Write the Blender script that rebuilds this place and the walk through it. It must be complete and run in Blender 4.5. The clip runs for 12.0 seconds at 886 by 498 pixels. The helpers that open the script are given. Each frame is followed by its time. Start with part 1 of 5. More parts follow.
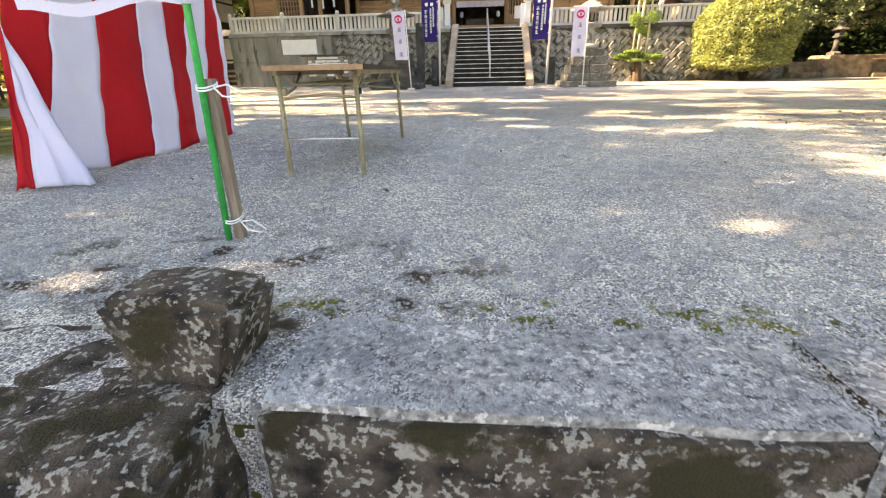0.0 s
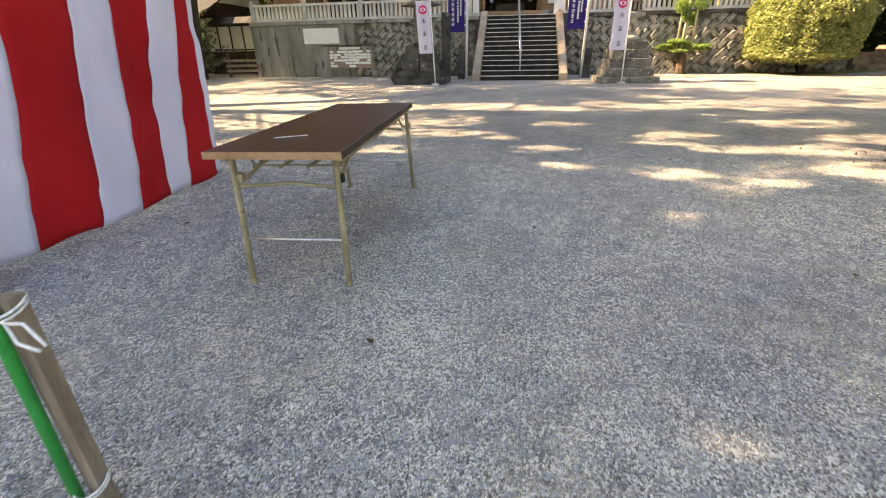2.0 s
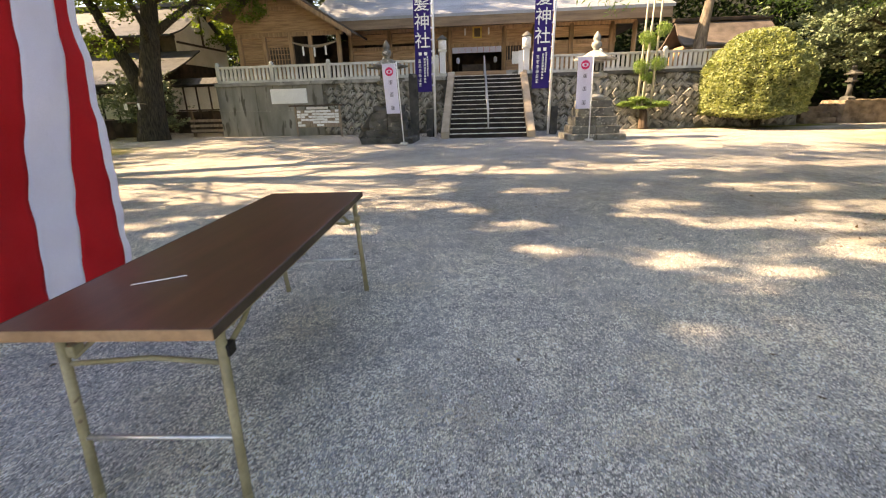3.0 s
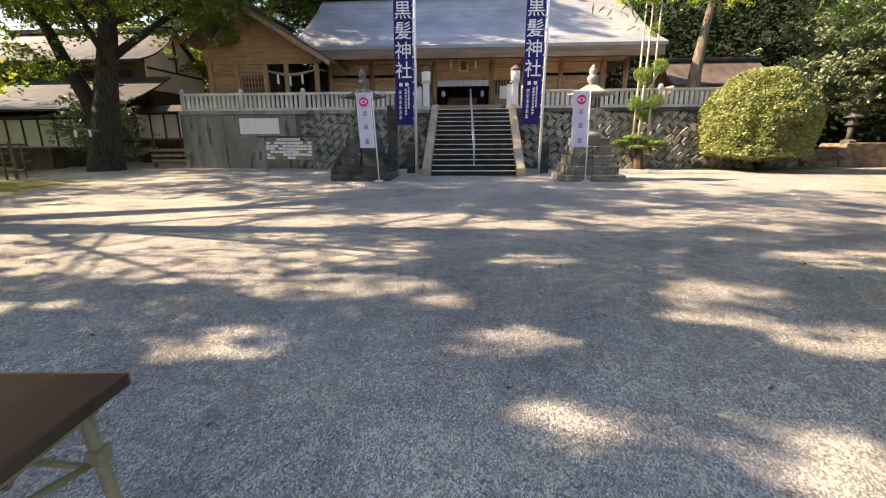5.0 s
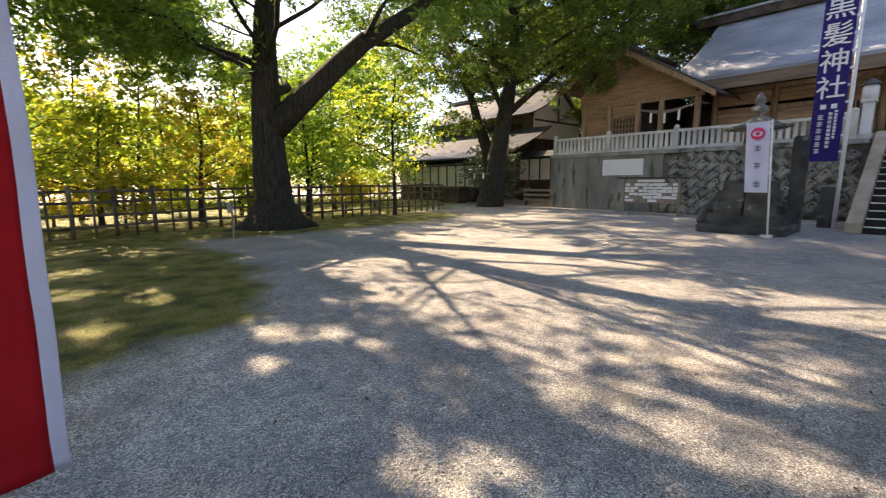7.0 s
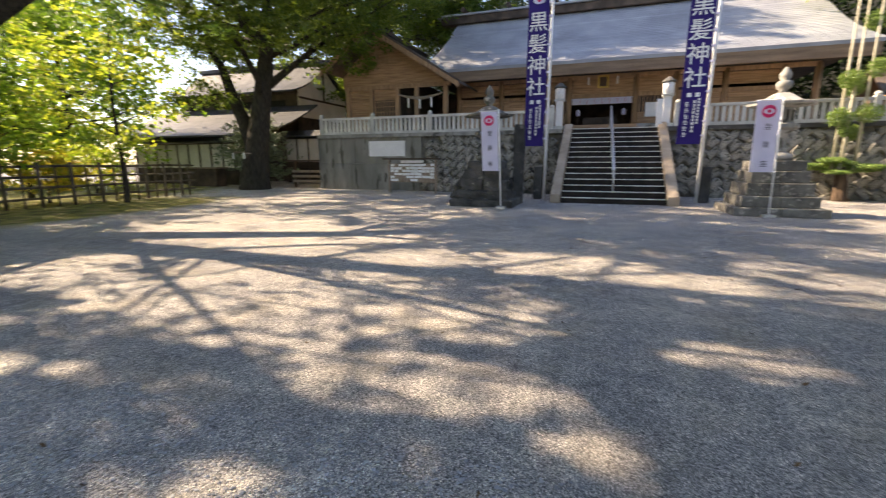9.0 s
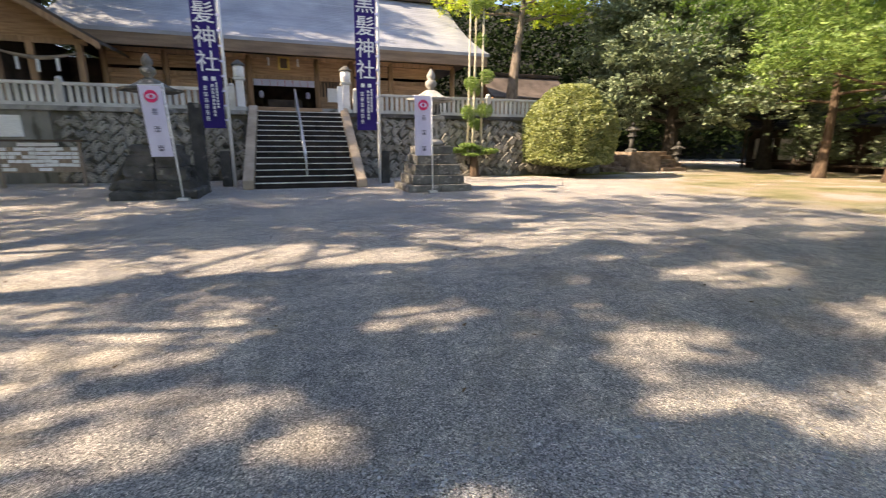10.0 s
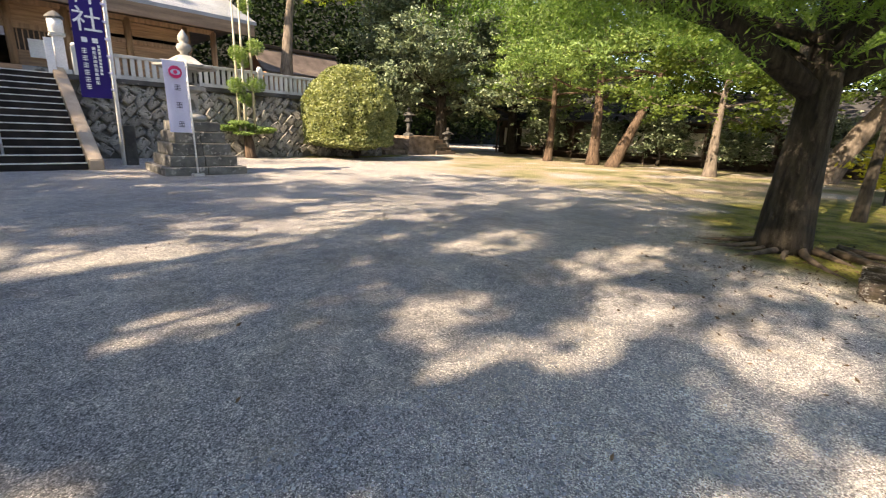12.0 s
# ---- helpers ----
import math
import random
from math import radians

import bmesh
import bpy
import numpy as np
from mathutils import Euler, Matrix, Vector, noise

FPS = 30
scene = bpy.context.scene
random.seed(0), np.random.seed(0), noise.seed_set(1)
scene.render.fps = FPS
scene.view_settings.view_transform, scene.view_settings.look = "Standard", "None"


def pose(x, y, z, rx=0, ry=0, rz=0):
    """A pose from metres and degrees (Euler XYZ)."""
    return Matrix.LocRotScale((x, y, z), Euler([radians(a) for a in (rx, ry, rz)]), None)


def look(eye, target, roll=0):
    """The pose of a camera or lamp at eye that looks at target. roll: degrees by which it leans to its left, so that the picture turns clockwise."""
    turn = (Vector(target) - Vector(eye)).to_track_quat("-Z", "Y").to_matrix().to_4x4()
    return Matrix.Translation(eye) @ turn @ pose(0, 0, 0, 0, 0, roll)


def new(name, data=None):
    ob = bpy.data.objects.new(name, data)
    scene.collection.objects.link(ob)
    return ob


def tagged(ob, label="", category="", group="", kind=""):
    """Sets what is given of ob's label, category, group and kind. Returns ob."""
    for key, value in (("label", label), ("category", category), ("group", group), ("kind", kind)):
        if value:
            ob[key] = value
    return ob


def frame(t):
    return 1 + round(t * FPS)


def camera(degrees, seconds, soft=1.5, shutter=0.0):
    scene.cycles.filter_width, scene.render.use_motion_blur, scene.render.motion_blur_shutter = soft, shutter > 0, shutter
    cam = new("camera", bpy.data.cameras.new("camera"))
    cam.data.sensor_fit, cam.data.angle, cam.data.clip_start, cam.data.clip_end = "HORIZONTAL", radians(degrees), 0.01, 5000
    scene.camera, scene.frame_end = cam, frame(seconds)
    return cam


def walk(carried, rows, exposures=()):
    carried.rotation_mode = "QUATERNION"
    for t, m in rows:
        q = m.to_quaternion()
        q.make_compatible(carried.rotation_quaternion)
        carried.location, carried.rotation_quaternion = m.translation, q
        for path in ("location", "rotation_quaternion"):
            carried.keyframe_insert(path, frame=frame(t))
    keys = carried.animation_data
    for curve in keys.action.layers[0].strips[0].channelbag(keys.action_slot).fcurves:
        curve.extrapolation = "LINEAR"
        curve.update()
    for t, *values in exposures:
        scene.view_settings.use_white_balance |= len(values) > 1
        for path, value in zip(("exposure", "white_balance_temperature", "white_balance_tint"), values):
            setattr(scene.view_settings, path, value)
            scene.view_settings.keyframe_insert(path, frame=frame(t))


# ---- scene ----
cam = camera(90.6, 12.0, 1.1, 0.2)
PATH = [
    (0, (0.75, 0.102, 0.654), (0.568, 1.945, -0.101), -1.1),
    (0.5, (0.769, 0.348, 0.726), (0.512, 2.158, -0.083), -0.2),
    (1, (0.766, 0.589, 0.844), (0.524, 2.408, 0.048), -0.8),
    (1.5, (0.718, 0.854, 1.034), (0.51, 2.695, 0.279), -1.0),
    (2, (0.711, 1.158, 1.078), (0.424, 2.959, 0.256), -1.1),
    (2.5, (0.698, 1.524, 1.193), (0.419, 3.347, 0.42), -0.4),
    (3, (0.708, 1.955, 1.238), (0.526, 3.847, 0.616), -1.6),
    (5, (0.764, 3.866, 1.277), (0.644, 5.802, 0.789), -0.3),
    (5.5, (0.699, 4.317, 1.291), (0.482, 6.26, 0.868), -0.3),
    (6, (0.595, 4.663, 1.3), (-0.119, 6.491, 0.911), -0.1),
    (6.5, (0.498, 4.919, 1.326), (-0.685, 6.499, 1.005), -0.5),
    (6.7, (0.454, 5.012, 1.336), (-0.865, 6.483, 1.028), -0.8),
    (7.5, (0.425, 5.17, 1.305), (-1.151, 6.37, 0.985), 0.6),
    (8.3, (0.439, 5.288, 1.256), (-0.924, 6.709, 0.907), 1.8),
    (8.5, (0.46, 5.347, 1.247), (-0.738, 6.909, 0.896), 1.3),
    (9, (0.516, 5.384, 1.251), (-0.14, 7.233, 0.863), -0.1),
    (9.5, (0.545, 5.42, 1.281), (0.553, 7.371, 0.84), -0.5),
    (10, (0.589, 5.416, 1.299), (1.199, 7.264, 0.838), 0.2),
    (10.5, (0.659, 5.444, 1.285), (1.731, 7.071, 0.834), 0.6),
    (11, (0.701, 5.412, 1.294), (2.062, 6.806, 0.84), 1.0),
    (11.5, (0.735, 5.404, 1.299), (2.203, 6.675, 0.819), 1.6),
    (12, (0.725, 5.459, 1.281), (2.108, 6.808, 0.765), 2.4),
]
# the clip's camera closes down as the bright roof and sky come into view
EXPOSURE = [(0, 3.22, 8500, 20), (1.5, 2.9, 8500, 21), (2.5, 2.75, 8400, 21), (3.0, 2.66, 8250, 21), (5.0, 2.24, 7050, 21), (6.5, 2.15, 6850, 21), (9.5, 2.13, 6800, 21), (12, 2.17, 6650, 21)]
walk(cam, [(t, look(eye, target, roll)) for t, eye, target, roll in PATH], EXPOSURE)

# light: sun from the far left, slightly ahead; open sky
SUN = Vector((-0.8, 0.03, 0.585)).normalized()
world = bpy.data.worlds.new("sky")
scene.world = world
world.use_nodes = True
sky = world.node_tree.nodes.new("ShaderNodeTexSky")
sky.sky_type = "NISHITA"
sky.sun_disc = False
sky.sun_elevation = math.asin(SUN.z)
sky.sun_rotation = math.atan2(SUN.x, SUN.y)
background = world.node_tree.nodes["Background"]
background.inputs["Strength"].default_value = 0.082
world.node_tree.links.new(sky.outputs["Color"], background.inputs["Color"])
sun = new("sun", bpy.data.lights.new("sun", "SUN"))
sun.data.energy, sun.data.angle, sun.data.color = 4.0, radians(0.53), (1.0, 0.855, 0.6)
sun.matrix_world = look(SUN * 60, (0, 0, 0))


# ---- materials ----
def nodes_of(m):
    m.use_nodes = True
    t = m.node_tree
    return t, t.nodes["Principled BSDF"], t.nodes.new, t.links.new


def mixer(t, kind="MIX"):
    n = t.nodes.new("ShaderNodeMix")
    n.data_type, n.blend_type = "RGBA", kind
    return n


def mat(name, c1, c2, scale=3.0, fine=45.0, rough=0.8, bump=0.3, metal=0.0, rnd=0.0, dist=0.01, stretch=(1, 1, 1), spots=None, spot_scale=6.0, spot_at=0.6, cluster=0.0, moss=None):
    m = bpy.data.materials.new(name)
    t, b, add, link = nodes_of(m)
    co, mp = add("ShaderNodeTexCoord"), add("ShaderNodeMapping")
    mp.inputs["Scale"].default_value = stretch
    link(co.outputs["Object"], mp.inputs["Vector"])
    n1, n2 = add("ShaderNodeTexNoise"), add("ShaderNodeTexNoise")
    n1.inputs["Scale"].default_value, n1.inputs["Detail"].default_value = scale, 5
    n2.inputs["Scale"].default_value, n2.inputs["Detail"].default_value = fine, 4
    link(mp.outputs["Vector"], n1.inputs["Vector"]), link(mp.outputs["Vector"], n2.inputs["Vector"])
    ramp = add("ShaderNodeValToRGB")
    ramp.color_ramp.elements[0].position, ramp.color_ramp.elements[1].position = 0.33, 0.68
    ramp.color_ramp.elements[0].color, ramp.color_ramp.elements[1].color = (*c1, 1), (*c2, 1)
    link(n1.outputs["Fac"], ramp.inputs["Fac"])
    last = ramp.outputs["Color"]
    if spots:
        n3, r3 = add("ShaderNodeTexNoise"), add("ShaderNodeValToRGB")
        n3.inputs["Scale"].default_value, n3.inputs["Detail"].default_value = spot_scale, 7
        link(mp.outputs["Vector"], n3.inputs["Vector"])
        r3.color_ramp.elements[0].position, r3.color_ramp.elements[1].position = spot_at, spot_at + 0.06
        uneven = add("ShaderNodeMath")
        uneven.operation = "MULTIPLY_ADD"
        uneven.inputs[1].default_value = cluster
        wide = add("ShaderNodeTexNoise")
        wide.inputs["Scale"].default_value, wide.inputs["Detail"].default_value = spot_scale * 0.22, 3
        link(mp.outputs["Vector"], wide.inputs["Vector"])
        centred = add("ShaderNodeMath")
        centred.operation = "SUBTRACT"
        centred.inputs[1].default_value = 0.5
        link(wide.outputs["Fac"], centred.inputs[0]), link(centred.outputs["Value"], uneven.inputs[0]), link(n3.outputs["Fac"], uneven.inputs[2])
        link(uneven.outputs["Value"], r3.inputs["Fac"])
        mx = mixer(t)
        link(r3.outputs["Color"], mx.inputs[0]), link(last, mx.inputs[6])
        mx.inputs[7].default_value = (*spots, 1)
        last = mx.outputs[2]
    if moss:
        n4, r4, mx4 = add("ShaderNodeTexNoise"), add("ShaderNodeValToRGB"), mixer(t)
        n4.inputs["Scale"].default_value, n4.inputs["Detail"].default_value = 5.5, 8
        link(mp.outputs["Vector"], n4.inputs["Vector"]), link(n4.outputs["Fac"], r4.inputs["Fac"])
        r4.color_ramp.elements[0].position, r4.color_ramp.elements[1].position = 0.53, 0.62
        link(r4.outputs["Color"], mx4.inputs[0]), link(last, mx4.inputs[6])
        mx4.inputs[7].default_value = (*moss, 1)
        last = mx4.outputs[2]
    mr = add("ShaderNodeMapRange")
    mr.inputs["To Min"].default_value, mr.inputs["To Max"].default_value = 0.62, 1.38
    link(n2.outputs["Fac"], mr.inputs["Value"])
    mul = mixer(t, "MULTIPLY")
    mul.inputs[0].default_value = 1
    link(last, mul.inputs[6]), link(mr.outputs["Result"], mul.inputs[7])
    last = mul.outputs[2]
    if rnd:
        info, m3, mul2 = add("ShaderNodeObjectInfo"), add("ShaderNodeMapRange"), mixer(t, "MULTIPLY")
        m3.inputs["To Min"].default_value, m3.inputs["To Max"].default_value = 1 - rnd, 1 + rnd
        mul2.inputs[0].default_value = 1
        link(info.outputs["Random"], m3.inputs["Value"]), link(last, mul2.inputs[6]), link(m3.outputs["Result"], mul2.inputs[7])
        last = mul2.outputs[2]
    link(last, b.inputs["Base Color"])
    b.inputs["Roughness"].default_value, b.inputs["Metallic"].default_value = rough, metal
    b.inputs["Specular IOR Level"].default_value = 0.3
    bp = add("ShaderNodeBump")
    bp.inputs["Strength"].default_value, bp.inputs["Distance"].default_value = bump, dist
    link(n2.outputs["Fac"], bp.inputs["Height"]), link(bp.outputs["Normal"], b.inputs["Normal"])
    return m


def leaf_mat(name, c1, c2, thin=0.45, gloss=0.5):
    """A leaf that lets a share of the light through; duller leaves mirror less."""
    m = bpy.data.materials.new(name)
    t, b, add, link = nodes_of(m)
    geo, ramp = add("ShaderNodeNewGeometry"), add("ShaderNodeValToRGB")
    link(geo.outputs["Random Per Island"], ramp.inputs["Fac"])
    ramp.color_ramp.elements[0].color, ramp.color_ramp.elements[1].color = (*c1, 1), (*c2, 1)
    link(ramp.outputs["Color"], b.inputs["Base Color"])
    b.inputs["Roughness"].default_value, b.inputs["Specular IOR Level"].default_value = gloss, 0.35 if gloss < 0.7 else 0.08
    tr, mx = add("ShaderNodeBsdfTranslucent"), add("ShaderNodeMixShader")
    gain = mixer(t, "MULTIPLY")
    gain.inputs[0].default_value, gain.inputs[7].default_value = 1, (1.35, 1.35, 0.65, 1)
    link(ramp.outputs["Color"], gain.inputs[6]), link(gain.outputs[2], tr.inputs["Color"])
    mx.inputs["Fac"].default_value = thin
    link(b.outputs["BSDF"], mx.inputs[1]), link(tr.outputs["BSDF"], mx.inputs[2])
    link(mx.outputs["Shader"], t.nodes["Material Output"].inputs["Surface"])
    return m


def ground_mat():
    """Gravel with islands of moss and a field of thin grass."""
    m = bpy.data.materials.new("gravel_ground")
    t, b, add, link = nodes_of(m)
    co = add("ShaderNodeTexCoord")

    def noise_of(scale, detail=4.0):
        n = add("ShaderNodeTexNoise")
        n.inputs["Scale"].default_value, n.inputs["Detail"].default_value = scale, detail
        link(co.outputs["Object"], n.inputs["Vector"])
        return n.outputs["Fac"]

    def ramp_of(value, *stops):
        r = add("ShaderNodeValToRGB")
        for e, (p, c) in zip(r.color_ramp.elements, (stops[0], stops[-1])):
            e.position, e.color = p, (*c, 1)
        for p, c in stops[1:-1]:
            r.color_ramp.elements.new(p).color = (*c, 1)
        link(value, r.inputs["Fac"])
        return r.outputs["Color"]

    def mix_of(fac, a, c, kind="MIX"):
        x = mixer(t, kind)
        for key, v in ((0, fac), (6, a), (7, c)):
            if isinstance(v, (int, float)):
                x.inputs[key].default_value = v if key == 0 else (v, v, v, 1)
            else:
                link(v, x.inputs[key])
        return x.outputs[2]

    def math_of(op, a, c):
        x = add("ShaderNodeMath")
        x.operation = op
        for i, v in enumerate((a, c)):
            if isinstance(v, (int, float)):
                x.inputs[i].default_value = v
            else:
                link(v, x.inputs[i])
        return x.outputs["Value"]

    vor = add("ShaderNodeTexVoronoi")
    vor.inputs["Scale"].default_value = 185
    link(co.outputs["Object"], vor.inputs["Vector"])
    stones = ramp_of(vor.outputs["Color"], (0.14, (0.13, 0.13, 0.132)), (0.45, (0.44, 0.437, 0.43)), (0.7, (0.66, 0.655, 0.645)), (0.9, (1.0, 0.99, 0.97)))
    patches = ramp_of(noise_of(0.55, 6), (0.35, (0.82, 0.82, 0.84)), (0.65, (1.15, 1.13, 1.08)))
    gravel = mix_of(1, stones, patches, "MULTIPLY")
    dust = ramp_of(noise_of(1.6, 8), (0.52, (0, 0, 0)), (0.7, (0.55, 0.55, 0.55)))
    pale = mix_of(1, ramp_of(noise_of(25), (0.3, (0.4, 0.365, 0.3)), (0.7, (0.54, 0.49, 0.4))), 1.0, "MULTIPLY")
    gravel = mix_of(dust, gravel, pale)
    # shade between stones put into the colour: gaps darker, middles brighter
    gaps = ramp_of(vor.outputs["Distance"], (0.3, (1.2, 1.17, 1.12)), (0.66, (0.68, 0.65, 0.62)))
    gravel = mix_of(1, gravel, gaps, "MULTIPLY")
    coarse = add("ShaderNodeTexVoronoi")
    coarse.inputs["Scale"].default_value = 100
    link(co.outputs["Object"], coarse.inputs["Vector"])
    gravel = mix_of(1, gravel, ramp_of(coarse.outputs["Color"], (0.15, (0.62, 0.62, 0.63)), (0.5, (1.0, 1.0, 1.0)), (0.85, (1.4, 1.38, 1.35))), "MULTIPLY")
    # trodden and raked streaks, damp mottling
    gravel = mix_of(1, gravel, ramp_of(noise_of(8, 6), (0.3, (0.78, 0.78, 0.8)), (0.7, (1.2, 1.19, 1.16))), "MULTIPLY")
    gravel = mix_of(1, gravel, ramp_of(noise_of(2.1, 7), (0.34, (0.86, 0.86, 0.88)), (0.66, (1.12, 1.11, 1.08))), "MULTIPLY")
    sep = add("ShaderNodeSeparateXYZ")
    link(co.outputs["Object"], sep.inputs["Vector"])
    wobble = math_of("MULTIPLY", math_of("SUBTRACT", noise_of(0.9, 8), 0.5), 1.1)

    def island(cx, cy, rx, ry, edge):
        dx = math_of("DIVIDE", math_of("SUBTRACT", sep.outputs["X"], cx), rx)
        dy = math_of("DIVIDE", math_of("SUBTRACT", sep.outputs["Y"], cy), ry)
        d = math_of("ADD", math_of("ADD", math_of("POWER", math_of("ABSOLUTE", dx, 0), 2.4), math_of("POWER", math_of("ABSOLUTE", dy, 0), 2.4)), wobble)
        r = add("ShaderNodeMapRange")
        r.inputs["From Min"].default_value, r.inputs["From Max"].default_value = 1 + edge, 1 - edge
        link(d, r.inputs["Value"])
        return r.outputs["Result"]

    # gravel colour multiplied by 1.6 in a soft oval about the entrance
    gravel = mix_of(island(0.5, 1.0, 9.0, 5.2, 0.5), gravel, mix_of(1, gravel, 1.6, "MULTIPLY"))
    moss_colour = ramp_of(noise_of(2.2, 8), (0.36, (0.08, 0.088, 0.02)), (0.52, (0.22, 0.22, 0.04)), (0.68, (0.33, 0.26, 0.12)))
    field_colour = ramp_of(noise_of(0.5, 8), (0.35, (0.16, 0.165, 0.07)), (0.47, (0.3, 0.275, 0.16)), (0.56, (0.35, 0.29, 0.21)), (0.63, (0.42, 0.4, 0.37)))
    litter = ramp_of(noise_of(38, 3), (0.3, (0.55, 0.5, 0.45)), (0.7, (1.35, 1.35, 1.3)))
    colour = gravel
    for cx, cy, rx, ry, e, c in ((25.0, 10.5, 14.0, 13.0, 0.3, field_colour), (-8.3, 4.6, 4.9, 3.0, 0.15, moss_colour), (-13.2, 11.0, 2.6, 7.0, 0.3, moss_colour),
                                 (-26, 10, 12.0, 16.0, 0.2, moss_colour), (10.8, 4.4, 4.7, 3.3, 0.25, moss_colour), (12.5, 23.6, 3.6, 1.2, 0.3, moss_colour), (22, 31, 9, 6, 0.2, field_colour)):
        colour = mix_of(island(cx, cy, rx, ry, e), colour, mix_of(1, c, litter, "MULTIPLY"))
    edge = math_of("MULTIPLY", ramp_of(noise_of(5, 8), (0.52, (0, 0, 0)), (0.62, (1, 1, 1))), island(-0.1, 1.35, 1.0, 0.5, 0.5))
    joint = math_of("MULTIPLY", ramp_of(noise_of(7, 8), (0.5, (0, 0, 0)), (0.58, (1, 1, 1))), island(1.3, 1.2, 1.7, 0.1, 0.5))
    colour = mix_of(joint, colour, mix_of(1, moss_colour, litter, "MULTIPLY"))
    soil = ramp_of(noise_of(9, 6), (0.35, (0.05, 0.038, 0.026)), (0.65, (0.15, 0.115, 0.085)))
    colour = mix_of(edge, colour, mix_of(1, soil, litter, "MULTIPLY"))
    link(colour, b.inputs["Base Color"])
    b.inputs["Roughness"].default_value, b.inputs["Specular IOR Level"].default_value = 0.85, 0.25
    bp, bp2 = add("ShaderNodeBump"), add("ShaderNodeBump")
    bp.inputs["Strength"].default_value, bp.inputs["Distance"].default_value = 1.0, 0.014
    bp.invert = True
    bp2.inputs["Strength"].default_value, bp2.inputs["Distance"].default_value = 0.5, 0.05
    link(vor.outputs["Distance"], bp.inputs["Height"]), link(noise_of(3, 6), bp2.inputs["Height"])
    link(bp2.outputs["Normal"], bp.inputs["Normal"]), link(bp.outputs["Normal"], b.inputs["Normal"])
    return m


def cloth(m, share=0.35):
    """Lets a share of the light through a thin cloth."""
    t = m.node_tree
    b = t.nodes["Principled BSDF"]
    tr, mx = t.nodes.new("ShaderNodeBsdfTranslucent"), t.nodes.new("ShaderNodeMixShader")
    t.links.new(b.inputs["Base Color"].links[0].from_socket, tr.inputs["Color"])
    mx.inputs["Fac"].default_value = share
    t.links.new(b.outputs["BSDF"], mx.inputs[1]), t.links.new(tr.outputs["BSDF"], mx.inputs[2])
    t.links.new(mx.outputs["Shader"], t.nodes["Material Output"].inputs["Surface"])
    return m


GROUND = ground_mat()
PEBBLE = mat("pebble", (0.2, 0.2, 0.205), (0.5, 0.49, 0.47), 9, 60, 0.8)
STONE = mat("grey_granite", (0.2, 0.195, 0.18), (0.36, 0.35, 0.32), 2.5, 60, 0.85, 0.4, rnd=0.15, spots=(0.1, 0.1, 0.085), spot_scale=3, spot_at=0.57)
DARK_STONE = mat("weathered_dark_stone", (0.035, 0.035, 0.032), (0.11, 0.105, 0.095), 2, 50, 0.85, 0.5, rnd=0.25, spots=(0.2, 0.19, 0.165), spot_scale=5, spot_at=0.63)
LANTERN_STONE = mat("lantern_granite", (0.075, 0.073, 0.066), (0.2, 0.19, 0.165), 3, 60, 0.85, 0.5, rnd=0.2, spots=(0.33, 0.31, 0.27), spot_scale=9, spot_at=0.6, cluster=0.4)
WORN_STONE = mat("worn_grey_stone", (0.15, 0.155, 0.14), (0.3, 0.3, 0.275), 3, 60, 0.85, 0.5, spots=(0.1, 0.105, 0.085), spot_scale=5, spot_at=0.57, cluster=0.5)
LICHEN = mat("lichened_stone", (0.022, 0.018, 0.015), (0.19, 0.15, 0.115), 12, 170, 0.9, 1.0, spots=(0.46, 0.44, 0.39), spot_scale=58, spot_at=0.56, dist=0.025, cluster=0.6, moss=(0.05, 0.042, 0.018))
KERB_TOP = mat("dusty_lit_kerb_top", (0.12, 0.117, 0.112), (0.46, 0.45, 0.43), 42, 160, 0.9, 0.9, spots=(0.62, 0.6, 0.56), spot_scale=48, spot_at=0.56, cluster=0.6)
MOSS = mat("moss", (0.03, 0.035, 0.008), (0.09, 0.08, 0.02), 8, 90, 0.95, 0.9)
RUBBLE = mat("rubble_stone", (0.13, 0.122, 0.1), (0.36, 0.335, 0.285), 6, 40, 0.9, 0.8, rnd=0.25, spots=(0.07, 0.07, 0.05), spot_scale=9, spot_at=0.58, cluster=0.4)
MORTAR = mat("dark_mortar", (0.085, 0.08, 0.066), (0.17, 0.16, 0.135), 3, 40, 0.95, 0.5)
CONCRETE = mat("stained_concrete", (0.14, 0.135, 0.115), (0.28, 0.27, 0.24), 1.1, 50, 0.85, 0.2, stretch=(1.6, 1, 0.4), rnd=0.08, spots=(0.1, 0.095, 0.075), spot_scale=2.4, spot_at=0.58)
PALE_STONE = mat("pale_fence_stone", (0.42, 0.41, 0.375), (0.62, 0.61, 0.56), 2, 50, 0.8, 0.2, rnd=0.15)
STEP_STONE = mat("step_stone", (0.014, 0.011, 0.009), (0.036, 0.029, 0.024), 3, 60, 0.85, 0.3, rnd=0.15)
SUNLIT_NOSE = mat("sunlit_nosing", (0.5, 0.47, 0.42), (0.8, 0.76, 0.69), 3, 60, 0.8, 0.2)
CHEEK = mat("cheek_stone", (0.27, 0.21, 0.145), (0.42, 0.34, 0.25), 2, 60, 0.85, 0.2)
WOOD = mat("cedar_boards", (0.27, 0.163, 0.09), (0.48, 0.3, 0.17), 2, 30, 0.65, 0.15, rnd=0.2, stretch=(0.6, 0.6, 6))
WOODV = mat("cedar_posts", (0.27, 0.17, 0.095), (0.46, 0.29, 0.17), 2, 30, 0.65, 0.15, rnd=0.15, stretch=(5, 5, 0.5))
